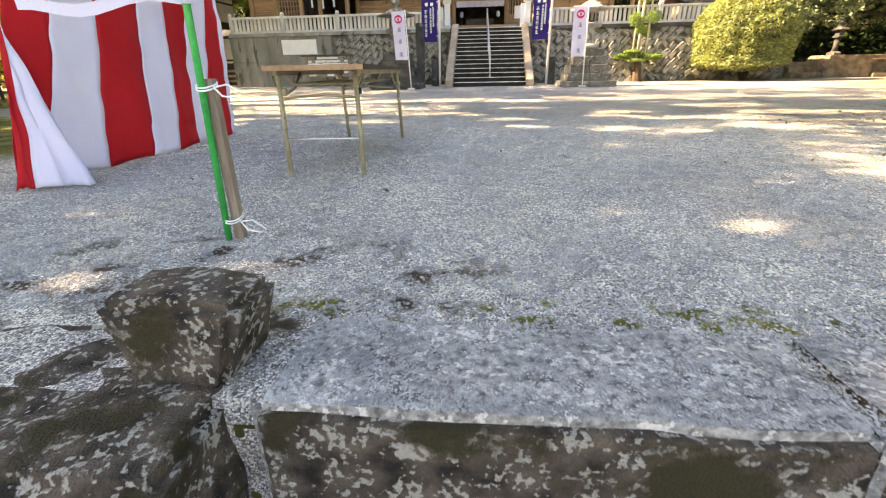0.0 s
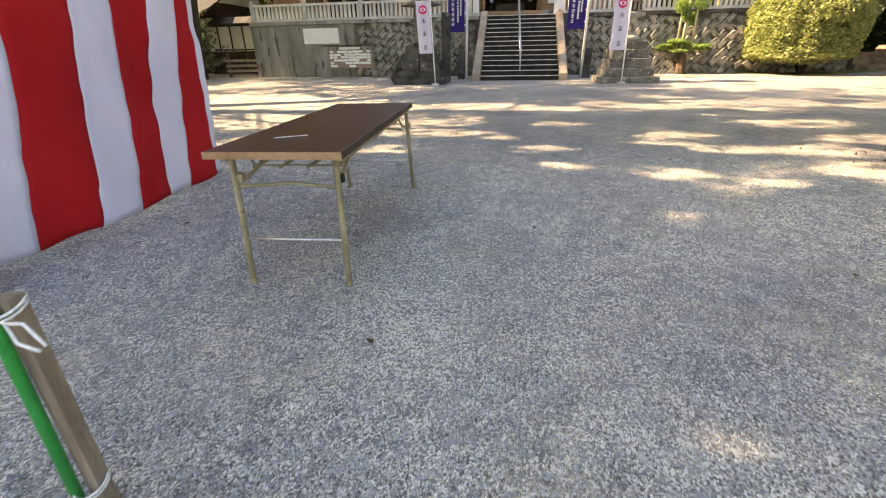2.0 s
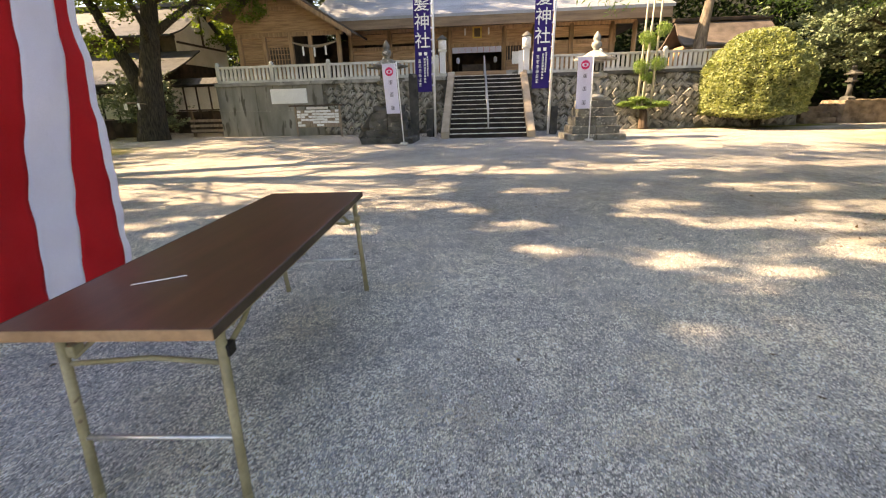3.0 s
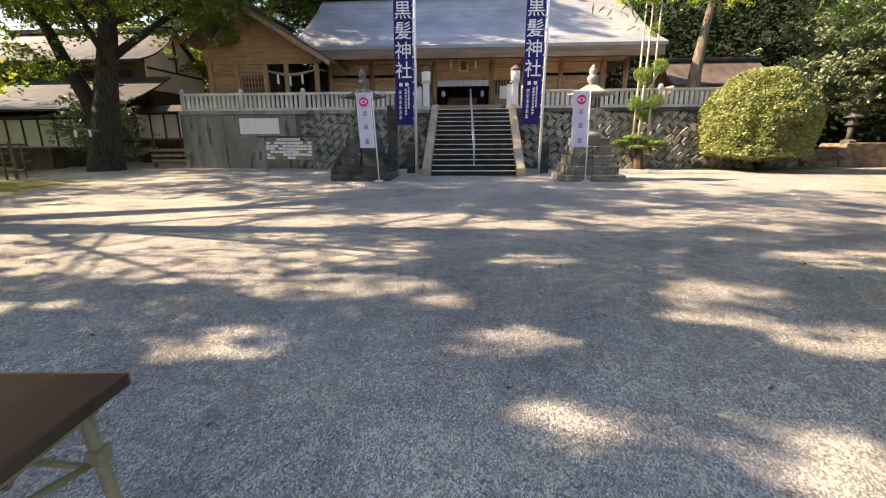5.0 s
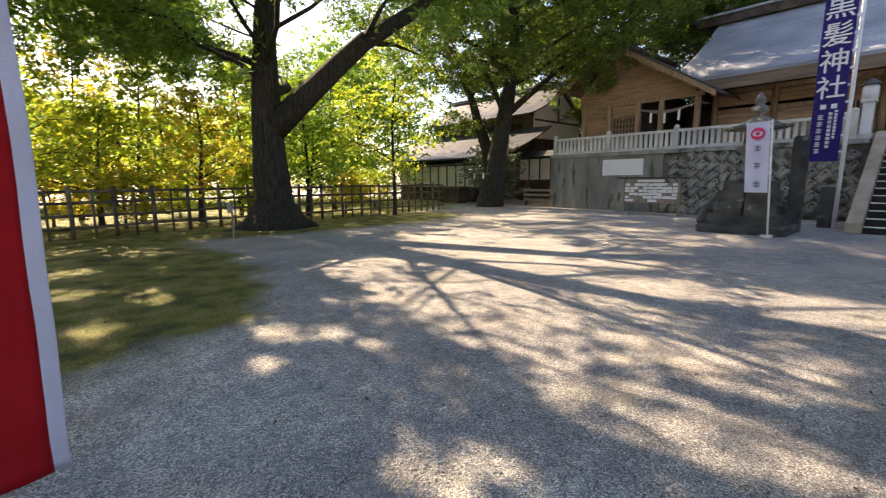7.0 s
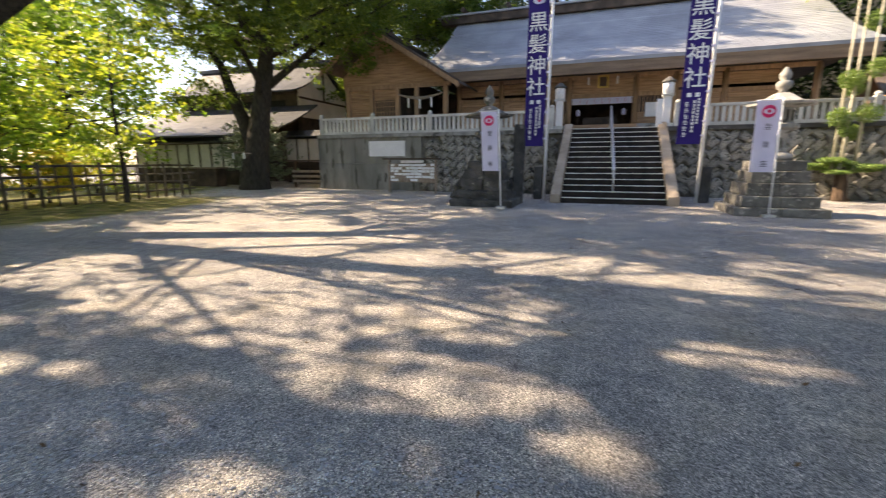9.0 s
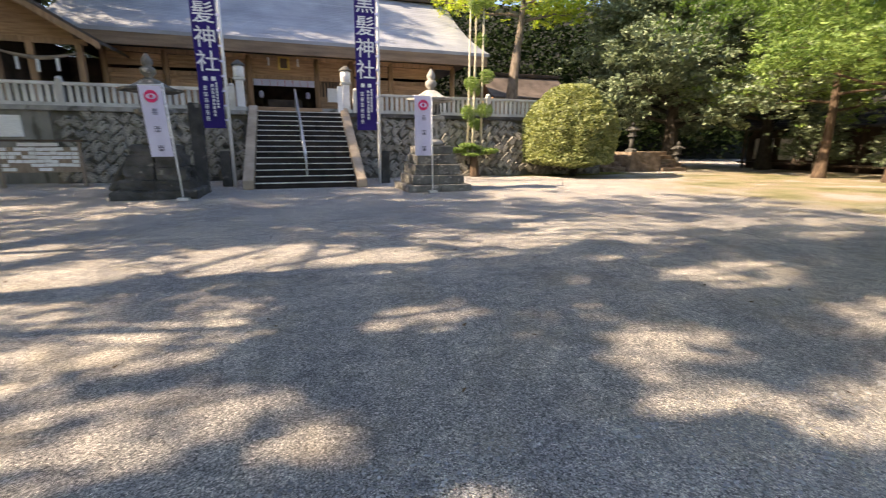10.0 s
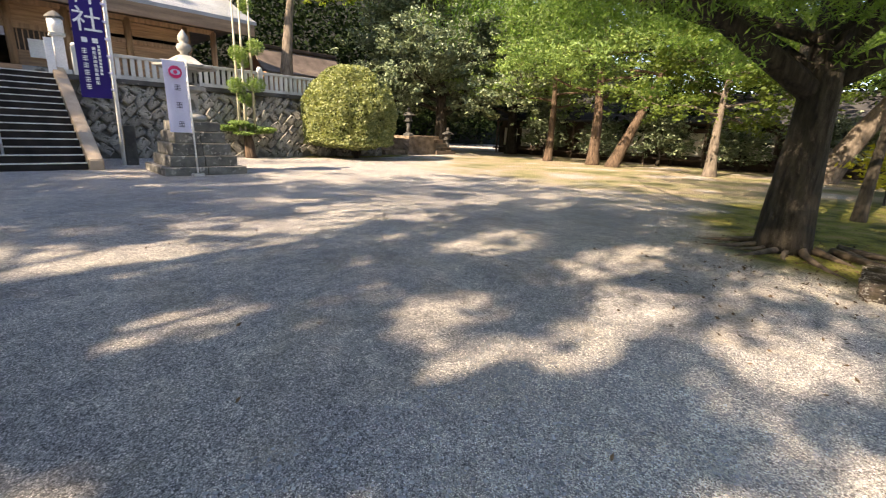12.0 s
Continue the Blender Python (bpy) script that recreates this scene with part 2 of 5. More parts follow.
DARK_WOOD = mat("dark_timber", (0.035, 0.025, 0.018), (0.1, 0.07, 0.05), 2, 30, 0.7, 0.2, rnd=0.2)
LOG = mat("weathered_log", (0.06, 0.045, 0.03), (0.17, 0.13, 0.085), 4, 40, 0.85, 0.4, rnd=0.25)
BARK = mat("bark", (0.02, 0.017, 0.012), (0.075, 0.063, 0.046), 5, 30, 0.95, 1.0, dist=0.04, stretch=(4, 4, 0.7))
PALE_BARK = mat("pale_bark", (0.085, 0.068, 0.053), (0.2, 0.165, 0.128), 4, 30, 0.9, 0.8, dist=0.03, stretch=(3, 3, 0.8))
RED_BARK = mat("red_bark", (0.05, 0.034, 0.023), (0.14, 0.095, 0.062), 5, 30, 0.95, 0.8, dist=0.03, stretch=(4, 4, 0.6))
EARTHY = mat("earthy_step_stone", (0.11, 0.08, 0.052), (0.26, 0.2, 0.145), 3, 40, 0.9, 0.6)
ROOT = mat("bare_root", (0.05, 0.038, 0.027), (0.17, 0.13, 0.09), 7, 40, 0.9, 0.6)
COPPER = mat("roof_sheet", (0.235, 0.245, 0.265), (0.34, 0.35, 0.37), 0.8, 25, 0.5, 0.1, rnd=0.08)
TILE = mat("roof_tile", (0.022, 0.022, 0.024), (0.062, 0.06, 0.06), 1.5, 30, 0.6, 0.3, rnd=0.25)
FASCIA = mat("eaves_board", (0.15, 0.105, 0.07), (0.25, 0.175, 0.115), 1.5, 30, 0.75, 0.2, stretch=(0.4, 1, 4))
BROWN_ROOF = mat("bark_roof", (0.07, 0.055, 0.045), (0.14, 0.11, 0.09), 1.5, 30, 0.8, 0.3)
PLASTER = mat("cream_plaster", (0.62, 0.59, 0.5), (0.76, 0.73, 0.65), 1.2, 30, 0.85, 0.1, rnd=0.05)
WHITE = mat("white_paint", (0.7, 0.7, 0.69), (0.8, 0.8, 0.79), 1.5, 30, 0.5, 0.05)
BLACK = mat("black_void", (0.012, 0.011, 0.01), (0.02, 0.018, 0.016), 2, 20, 0.9, 0.1)
RED_CLOTH = cloth(mat("red_cloth", (0.5, 0.012, 0.018), (0.62, 0.02, 0.028), 1.5, 300, 0.8, 0.15))
WHITE_CLOTH = cloth(mat("white_cloth", (0.7, 0.69, 0.83), (0.8, 0.79, 0.91), 1.5, 300, 0.8, 0.15))
PURPLE = mat("purple_cloth", (0.018, 0.008, 0.1), (0.03, 0.014, 0.155), 1.2, 200, 0.75, 0.1)
PINK = mat("crimson_print", (0.6, 0.03, 0.12), (0.7, 0.05, 0.16), 3, 60, 0.8, 0.05)
INK = mat("grey_ink", (0.08, 0.08, 0.12), (0.16, 0.16, 0.22), 3, 60, 0.8, 0.05)
STEEL = mat("galvanised_steel", (0.45, 0.45, 0.45), (0.6, 0.6, 0.6), 4, 50, 0.35, 0.05, metal=0.8)
OLIVE = mat("khaki_enamel", (0.22, 0.19, 0.11), (0.32, 0.28, 0.17), 6, 60, 0.45, 0.1, spots=(0.12, 0.08, 0.05), spot_scale=30, spot_at=0.68)
TABLETOP = mat("rosewood_laminate", (0.075, 0.026, 0.016), (0.12, 0.042, 0.026), 2, 40, 0.3, 0.04, stretch=(6, 0.6, 1), spots=(0.12, 0.06, 0.04), spot_scale=9, spot_at=0.68)
EDGE = mat("worn_wood_edge", (0.22, 0.12, 0.06), (0.4, 0.25, 0.14), 5, 50, 0.6, 0.2)
GREEN = mat("green_vinyl_pipe", (0.005, 0.3, 0.06), (0.01, 0.38, 0.09), 3, 50, 0.3, 0.03)
STAKE = mat("weathered_stake", (0.2, 0.15, 0.11), (0.36, 0.29, 0.22), 6, 40, 0.85, 0.3, stretch=(4, 4, 0.5))
STRING = mat("white_string", (0.72, 0.72, 0.7), (0.82, 0.82, 0.8), 10, 90, 0.8, 0.2)
GOLD = mat("gilt", (0.5, 0.33, 0.08), (0.65, 0.45, 0.13), 4, 40, 0.4, 0.1, metal=0.6)
BAMBOO = mat("bamboo_pole", (0.33, 0.3, 0.2), (0.5, 0.47, 0.36), 3, 40, 0.5, 0.1)
FLOOR_AND_CORE = mat("forest_floor_and_shade_core", (0.007, 0.008, 0.005), (0.018, 0.019, 0.011), 0.5, 8, 0.95, 0.6)
FEATHER = leaf_mat("feathery_green", (0.09, 0.17, 0.028), (0.2, 0.32, 0.055), 0.36)
BROAD = leaf_mat("broad_green", (0.06, 0.105, 0.018), (0.15, 0.2, 0.035))
LIME = leaf_mat("lime_green", (0.2, 0.31, 0.035), (0.46, 0.48, 0.08), 0.58)
FRESH = leaf_mat("fresh_green", (0.13, 0.24, 0.03), (0.3, 0.42, 0.07), 0.55)
AUTUMN = leaf_mat("turning_yellow_green", (0.3, 0.36, 0.04), (0.6, 0.42, 0.09), 0.6)
CONIFER = leaf_mat("conifer_green", (0.09, 0.16, 0.04), (0.27, 0.37, 0.1), 0.28)
GLOSSY = leaf_mat("glossy_dark_green", (0.055, 0.085, 0.04), (0.26, 0.31, 0.18), 0.06, 0.45)
CLIPPED = leaf_mat("clipped_bush_green", (0.14, 0.175, 0.065), (0.39, 0.41, 0.19), 0.35, 0.45)
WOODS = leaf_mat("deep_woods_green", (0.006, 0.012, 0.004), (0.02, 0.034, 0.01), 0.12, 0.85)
YELLOW = leaf_mat("yellow_green", (0.4, 0.38, 0.03), (0.55, 0.5, 0.06))


# ---- building helpers ----
def thing(name, at=(0, 0, 0), label="", category="", group="", kind=""):
    ob = new(name)
    ob.location = at
    ob.empty_display_size = 0.1
    return tagged(ob, label, category, group, kind)


def origin_of(ob):
    o = Vector((0, 0, 0))
    while ob is not None:
        o += ob.location
        ob = ob.parent
    return o


def part(name, bm, material, parent=None, label="", smooth=False):
    """Links a bmesh built in world metres as one mesh under its parent."""
    o = origin_of(parent)
    if parent is not None and o.length > 0:
        bmesh.ops.translate(bm, verts=bm.verts, vec=-o)
    me = bpy.data.meshes.new(name)
    bm.to_mesh(me)
    bm.free()
    me.materials.append(material)
    if smooth:
        me.shade_smooth()
    ob = new(name, me)
    ob.parent = parent
    return tagged(ob, label)


def box(bm, x0, x1, y0, y1, z0, z1, bevel=0.0, turn=None):
    m = Matrix.LocRotScale(((x0 + x1) / 2, (y0 + y1) / 2, (z0 + z1) / 2), None, (x1 - x0, y1 - y0, z1 - z0))
    geom = bmesh.ops.create_cube(bm, size=1, matrix=(turn @ m) if turn else m)["verts"]
    if bevel:
        edges = {e for v in geom for e in v.link_edges}
        bmesh.ops.bevel(bm, geom=list(edges), offset=bevel, segments=2, affect="EDGES", profile=0.6)
    return bm


def boxed(*a, **k):
    return box(bmesh.new(), *a, **k)


def tube(bm, pts, radii, seg=8, cap=True):
    pts = [Vector(p) for p in pts]
    rings = []
    for i, p in enumerate(pts):
        d = (pts[min(i + 1, len(pts) - 1)] - pts[max(i - 1, 0)]).normalized()
        a = d.orthogonal().normalized() if abs(d.z) < 0.95 else Vector((1, 0, 0)) - d * d.x
        a.normalize()
        c = d.cross(a)
        rings.append([bm.verts.new(p + (a * math.cos(u) + c * math.sin(u)) * radii[i]) for u in (2 * math.pi * k / seg for k in range(seg))])
    for r0, r1 in zip(rings, rings[1:]):
        d0 = min(range(seg), key=lambda s: sum((r0[k].co - r1[(k + s) % seg].co).length_squared for k in range(0, seg, 2)))
        for k in range(seg):
            bm.faces.new((r0[k], r0[(k + 1) % seg], r1[(k + 1 + d0) % seg], r1[(k + d0) % seg]))
    if cap:
        bm.faces.new(rings[0][::-1]), bm.faces.new(rings[-1])
    return bm


def tubed(pts, radii, seg=8):
    return tube(bmesh.new(), pts, radii if isinstance(radii, (list, tuple)) else [radii] * len(pts), seg)


def lathe(bm, profile, seg, cx, cy, turn=0.0):
    """profile: (radius, z) from below to above."""
    rings = [[bm.verts.new((cx + r * math.cos(turn + 2 * math.pi * k / seg), cy + r * math.sin(turn + 2 * math.pi * k / seg), z)) for k in range(seg)] for r, z in profile]
    for r0, r1 in zip(rings, rings[1:]):
        for k in range(seg):
            bm.faces.new((r0[k], r0[(k + 1) % seg], r1[(k + 1) % seg], r1[k]))
    bm.faces.new(rings[0][::-1]), bm.faces.new(rings[-1])
    return bm


def lathed(profile, seg, cx, cy, turn=0.0):
    return lathe(bmesh.new(), profile, seg, cx, cy, turn)


def prism(bm, outline, axis, a, b):
    """Extrudes an outline of (u, z) pairs from a to b along axis 'x' or 'y'."""
    def at(u, z, w):
        return (w, u, z) if axis == "x" else (u, w, z)
    lo, hi = [bm.verts.new(at(u, z, a)) for u, z in outline], [bm.verts.new(at(u, z, b)) for u, z in outline]
    n = len(outline)
    for k in range(n):
        bm.faces.new((lo[k], lo[(k + 1) % n], hi[(k + 1) % n], hi[k]))
    bm.faces.new(lo[::-1]), bm.faces.new(hi)
    bmesh.ops.recalc_face_normals(bm, faces=bm.faces)
    return bm


def prismed(*a):
    return prism(bmesh.new(), *a)


def lettering(name, words, size, material, parent, m, bold=0.0):
    """Writing as a thin mesh; m places it, facing the local +z."""
    cu = bpy.data.curves.new(name, "FONT")
    cu.body, cu.size, cu.extrude, cu.align_x, cu.align_y, cu.offset = words, size, 0.002, "CENTER", "CENTER", bold
    ob = new(name, cu)
    me = bpy.data.meshes.new_from_object(ob.evaluated_get(bpy.context.evaluated_depsgraph_get()))
    bpy.data.objects.remove(ob)
    me.transform(Matrix.Translation(-origin_of(parent)) @ m)
    me.materials.clear()
    me.materials.append(material)
    made = new(name, me)
    made.parent = parent
    return made


FACING = Matrix.Rotation(radians(90), 4, "X")


def leaves(name, points, length, width, material, parent, rng, droop=0.0, label=""):
    """One crown of folded leaf blades round the points (world metres)."""
    p = np.asarray(points, float) - np.array(origin_of(parent))
    n = len(p)
    d = rng.normal(size=(n, 3))
    d[:, 2] = d[:, 2] * 0.6 - droop
    d /= np.linalg.norm(d, axis=1)[:, None]
    s = np.cross(d, rng.normal(size=(n, 3)) + np.array([0, 0, 1.2]))
    s /= np.linalg.norm(s, axis=1)[:, None] + 1e-9
    k = np.cross(d, s)
    scale = rng.uniform(0.65, 1.35, (n, 1))
    d, s = d * length * scale / 2, s * width * scale / 2
    k = k * width * 0.18 * scale
    co = np.stack((p - d, p + s + k, p + d, p - s + k), 1).reshape(-1, 3)
    me = bpy.data.meshes.new(name)
    me.vertices.add(4 * n), me.loops.add(4 * n), me.polygons.add(n)
    me.vertices.foreach_set("co", co.astype(np.float32).ravel())
    me.loops.foreach_set("vertex_index", np.arange(4 * n, dtype=np.int32))
    me.polygons.foreach_set("loop_start", np.arange(0, 4 * n, 4, dtype=np.int32))
    me.update(calc_edges=True)
    me.materials.append(material)
    ob = new(name, me)
    ob.parent = parent
    return tagged(ob, label)


# openings between the crowns through which the sun reaches the court: (x, y, half width, half depth) of each sunlit pool
POOLS = [(-5.2, 8.7, 1.2, 1.0), (-3.4, 8.6, 1.3, 0.95), (-1.7, 8.2, 1.1, 0.75), (-0.6, 7.6, 0.8, 0.45), (0.2, 7.7, 0.5, 0.35), (-0.5, 8.5, 0.8, 0.5), (-0.2, 10.9, 1.0, 0.7), (0.9, 10.6, 0.7, 0.7),
         (-5.0, 12.0, 3.0, 1.0), (-0.7, 6.4, 0.6, 0.3), (1.06, 6.5, 0.55, 0.27), (1.33, 5.67, 0.4, 0.22), (2.9, 7.4, 0.8, 0.42), (3.3, 6.65, 0.5, 0.35), (2.2, 5.5, 0.4, 0.22), (5.8, 11.3, 1.8, 1.2),
         (4.1, 6.7, 0.55, 0.42), (3.95, 5.7, 0.55, 0.4), (2.6, 7.2, 0.5, 0.4), (1.5, 8.5, 0.5, 0.28), (1.4, 10.3, 0.7, 0.5), (3.6, 10.9, 1.0, 0.6), (3.1, 5.2, 0.15, 0.12), (5.4, 7.3, 0.9, 0.5)]


POOLS += [(-3.35, 6.49, 0.3, 0.2), (-3.1, 6.85, 0.28, 0.2), (-2.68, 6.15, 0.25, 0.15), (-2.56, 6.97, 0.14, 0.1), (-5.6, 5.9, 0.5, 0.25), (-4.6, 5.3, 0.4, 0.25), (-6.3, 5.2, 0.5, 0.3), (-8.0, 5.3, 0.4, 0.4),
          (-0.65, 1.3, 0.3, 0.15), (-1.17, 2.16, 0.26, 0.16), (-0.05, 1.46, 0.2, 0.12), (5.0, 8.6, 1.0, 0.5), (0.55, 7.22, 0.28, 0.2), (-0.14, 6.93, 0.22, 0.15)]


def sun_gaps(points, rng):
    """Leaves out the leaves that stand between the sun and the pools, with ragged edges."""
    foot = points[:, :2] - np.outer(points[:, 2] / SUN.z, np.array((SUN.x, SUN.y)))
    u, v = foot[:, 0], foot[:, 1]
    wide = np.sin(2.3 * u + 1.7 * v) * np.sin(2.9 * v - 1.2 * u + 1.0)
    tight = np.sin(6.1 * u - 3.3 * v + 2.0) * np.sin(7.3 * v + 2.2 * u) + 0.6 * np.sin(13 * u + 5 * v) * np.sin(11 * v - 6 * u)
    ragged = 0.95 + 0.45 * wide + 0.4 * tight + rng.normal(0, 0.16, len(points))
    keep = tight > 0.95
    inside = np.zeros(len(points), bool)
    for x, y, a, b in POOLS:
        inside |= ((u - x) / a) ** 2 + ((v - y) / b) ** 2 < ragged
    keep |= ~inside
    return points[keep | (rng.random(len(points)) < 0.07)]


def tree(base, height, r, label, seed, bark=BARK, leaf=BROAD, limbs=8, low=0.3, reach=4.0, rise=0.35, count=20000, blade=(0.14, 0.07), puff=0.8,
         lean=(0.0, 0.0), flare=1.7, droop=0.1, given=(), flat=0.5, group="", subs=4, top=True, sector=(0, 360), slim=1.0, gaps=False):
    """A trunk with limbs and a crown of leaf clumps at the ends of the boughs. given: limbs of (z, azimuth, length, rise, radius)."""
    rng = np.random.default_rng(seed)
    ob = thing("tree", base, label, "tree", group)
    bx, by, bz = base
    n = 9
    def axis(f):
        w = 0.03 * height * f
        return Vector((bx + lean[0] * f + w * math.sin(5 * f + seed), by + lean[1] * f + w * math.cos(4 * f + seed), bz + height * 0.92 * f))
    fs = [0, 0.02, 0.06] + [0.06 + 0.94 * i / n for i in range(1, n + 1)]
    rs = [r * flare, r * (0.35 * flare + 0.75), r * 1.08] + [r * (1.0 - 0.88 * (i / n) ** 0.9) for i in range(1, n + 1)]
    bm = tubed([axis(f) - Vector((0, 0, 0.12 if f == 0 else 0)) for f in fs], rs, 14)
    for v in bm.verts:
        if v.co.z < bz + height * 0.5:
            a = math.atan2(v.co.y - by, v.co.x - bx)
            v.co += Vector((math.cos(a), math.sin(a), 0)) * r * 0.12 * noise.noise((2.2 * math.cos(a) + seed, 2.2 * math.sin(a), v.co.z * 0.8))
    tips, weights = [], []
    rows = list(given) + [(height * (low + (0.86 - low) * (i + rng.uniform(0, 0.8)) / max(limbs, 1)), sector[0] + (137.5 * i) % 360 / 360 * (sector[1] - sector[0]) + rng.uniform(-25, 25), None, rise, None) for i in range(limbs)]
    for z0, az, length, up, lr in rows:
        f = min(z0 / (height * 0.92), 1)
        if length is None:
            length = reach * (1.08 - 0.75 * max(0, (f - low) / (1 - low)) ** 1.6) * rng.uniform(0.8, 1.15)
        lr = lr or r * (0.42 - 0.25 * f) * slim
        a, start = radians(az), axis(f)
        pts = [start]
        for s in range(1, 6):
            u = s / 5
            bend = rng.normal(0, 0.06 * length, 3)
            pts.append(start + Vector((math.cos(a) * length * u, math.sin(a) * length * u, length * up * u * (1.25 - 0.45 * u))) + Vector(bend) * u)
        tube(bm, pts, [lr * (1 - 0.86 * s / 5) for s in range(6)], 7)
        tips.append(pts[5]), weights.append(1.2)
        for s in range(subs):
            q = pts[2 + s % 4]
            b = a + rng.choice((-1, 1)) * rng.uniform(0.4, 1.2)
            l2 = length * rng.uniform(0.22, 0.42)
            e = q + Vector((math.cos(b) * l2, math.sin(b) * l2, l2 * rng.uniform(-0.1, 0.6)))
            tube(bm, [q, (q + e) / 2 + Vector((0, 0, 0.06 * l2)), e], [lr * 0.24 + 0.008, lr * 0.13 + 0.006, 0.008], 5)
            tips += [e, (q + e) / 2]
            weights += [1.2, 0.7]
    if top:
        tips += [axis(1.0), axis(0.93)]
        weights += [1.5, 1.2]
    part("trunk", bm, bark, ob, smooth=True)
    weights = np.array(weights) / sum(weights)
    pick = rng.choice(len(tips), count, p=weights)
    # each clump breaks into sprays
    sprays = rng.normal(size=(len(tips), 9, 3)) * puff * np.array([1, 1, flat])
    centre = np.array(tips)[pick] + sprays[pick, rng.integers(0, 9, count)]
    points = centre + rng.normal(size=(count, 3)) * puff * 0.2 * np.array([1, 1, flat])
    points = points[points[:, 2] > bz + 0.25]
    if gaps:
        points = sun_gaps(points, rng)
    leaves("crown", points, *blade, leaf, ob, rng, droop)
    return ob
# ---- the setting ----
bm = bmesh.new()
rows_y = [(-300, -0.54), (0.82, -0.54), (0.82, 0.0), (300, 0.0)]
prev = None
for y, z in rows_y:
    row = [bm.verts.new((-300, y, z)), bm.verts.new((300, y, z))]
    if prev:
        bm.faces.new((prev[0], prev[1], row[1], row[0]))
    prev = row
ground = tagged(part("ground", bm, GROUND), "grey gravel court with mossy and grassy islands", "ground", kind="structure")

# stone steps up to the court
for k, (y0, y1, z) in enumerate(((0.02, 0.39, -0.45), (0.39, 0.76, -0.33))):
    steps = thing("entry_step", (0, y0, -0.54), "weathered low stone step below the gravel court", "step", kind="structure")
    x = -6.0
    i = 0
    while x < 7:
        w = 1.5 + 0.4 * noise.noise((x, k, 0))
        part("stone", boxed(x, x + w - 0.012, y0, y1, -0.54, z, 0.015), LICHEN, steps)
        x += w


def rough_block(x0, x1, y0, y1, z0, z1, seed, cuts=7, amount=0.02):
    b = bmesh.new()
    bmesh.ops.create_cube(b, size=1, matrix=Matrix.LocRotScale(((x0 + x1) / 2, (y0 + y1) / 2, (z0 + z1) / 2), None, (x1 - x0, y1 - y0, z1 - z0)))
    bmesh.ops.bevel(b, geom=b.edges[:], offset=min(0.025, 0.15 * (z1 - z0)), segments=2, affect="EDGES")
    bmesh.ops.subdivide_edges(b, edges=[e for e in b.edges if e.calc_length() > 0.08], cuts=cuts, use_grid_fill=True)
    for v in b.verts:
        n = noise.noise_vector(v.co * 6 + Vector((seed, 0, 0))) + 0.5 * noise.noise_vector(v.co * 19 + Vector((seed, 3, 0)))
        v.co += n * amount
    return b


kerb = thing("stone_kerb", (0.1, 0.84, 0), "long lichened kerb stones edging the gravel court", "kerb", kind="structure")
# tops coloured paler for dust and the light on them; fronts stained and lichened
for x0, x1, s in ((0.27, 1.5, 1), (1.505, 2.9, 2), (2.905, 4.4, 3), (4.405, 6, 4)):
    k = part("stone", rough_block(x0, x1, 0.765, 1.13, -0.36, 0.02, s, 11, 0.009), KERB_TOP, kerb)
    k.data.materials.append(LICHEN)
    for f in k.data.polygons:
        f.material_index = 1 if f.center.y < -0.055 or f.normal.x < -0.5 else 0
left_kerb = thing("stone_kerb", (-0.6, 0.8, 0), "dark uneven stone beside the mossy gap of the steps", "kerb", kind="structure")
part("stone", rough_block(-0.95, 0.19, 0.58, 1.1, -0.5, 0.0, 7, 9, 0.03), LICHEN, left_kerb)
part("moss", rough_block(0.185, 0.285, 0.82, 1.12, -0.4, -0.06, 9, 9, 0.025), MOSS, left_kerb, "damp green moss in the joint")
block = rough_block(-0.075, 0.215, 0.845, 1.06, -0.02, 0.205, 5, 9, 0.013)
for v in block.verts:
    v.co.x += (v.co.x - 0.07) * 0.22 * (v.co.z - 0.12) / 0.1
post = tagged(part("stone_block", block, LICHEN), "squat lichened stone block at the top of the steps", "stone block")

# terrace with its retaining wall
WALL_Y, TOP = 23.7, 2.5
terrace = tagged(part("terrace", boxed(-12.3, 14.5, WALL_Y + 0.35, 44, 0, TOP - 0.01), GROUND), "raised gravel terrace that carries the halls", "terrace", kind="structure")
wall = tagged(part("wall_terrace", prismed([(WALL_Y - 0.27, 0), (WALL_Y + 0.09, 2.38), (WALL_Y + 0.35, 2.38), (WALL_Y + 0.35, 0)], "x", -6.97, 14.5), MORTAR), "retaining wall of diagonal rubble stones", "wall", kind="structure")
cwall = thing("wall_concrete", (-9.6, WALL_Y, 0), "stained grey concrete retaining wall with shutter joints", "wall", kind="structure")
for x0, x1 in ((-12.2, -10.32), (-10.31, -8.45), (-8.44, -6.98)):
    for z0, z1 in ((0, 1.2), (1.206, 2.36)):
        part("panel", boxed(x0, x1 - 0.004, WALL_Y, WALL_Y + 0.35, z0, z1, 0.006), CONCRETE, cwall)
part("return_wall", boxed(-12.3, -12.2, WALL_Y + 0.002, 36, 0, 2.36), CONCRETE, cwall)
coping = thing("wall_coping", (0, WALL_Y, 2.36), "grey stone coping along the terrace edge", "coping", kind="structure")
for x0, x1 in ((-12.3, -9), (-8.99, -5.5), (-5.49, -2.6), (-2.59, -1.02), (2.62, 5.5), (5.51, 8.7), (8.71, 11.6), (11.61, 14.5)):
    part("stone", boxed(x0, x1, WALL_Y - 0.1, WALL_Y + 0.4, 2.365, 2.52, 0.015), DARK_STONE if x0 > 0 else STONE, coping)

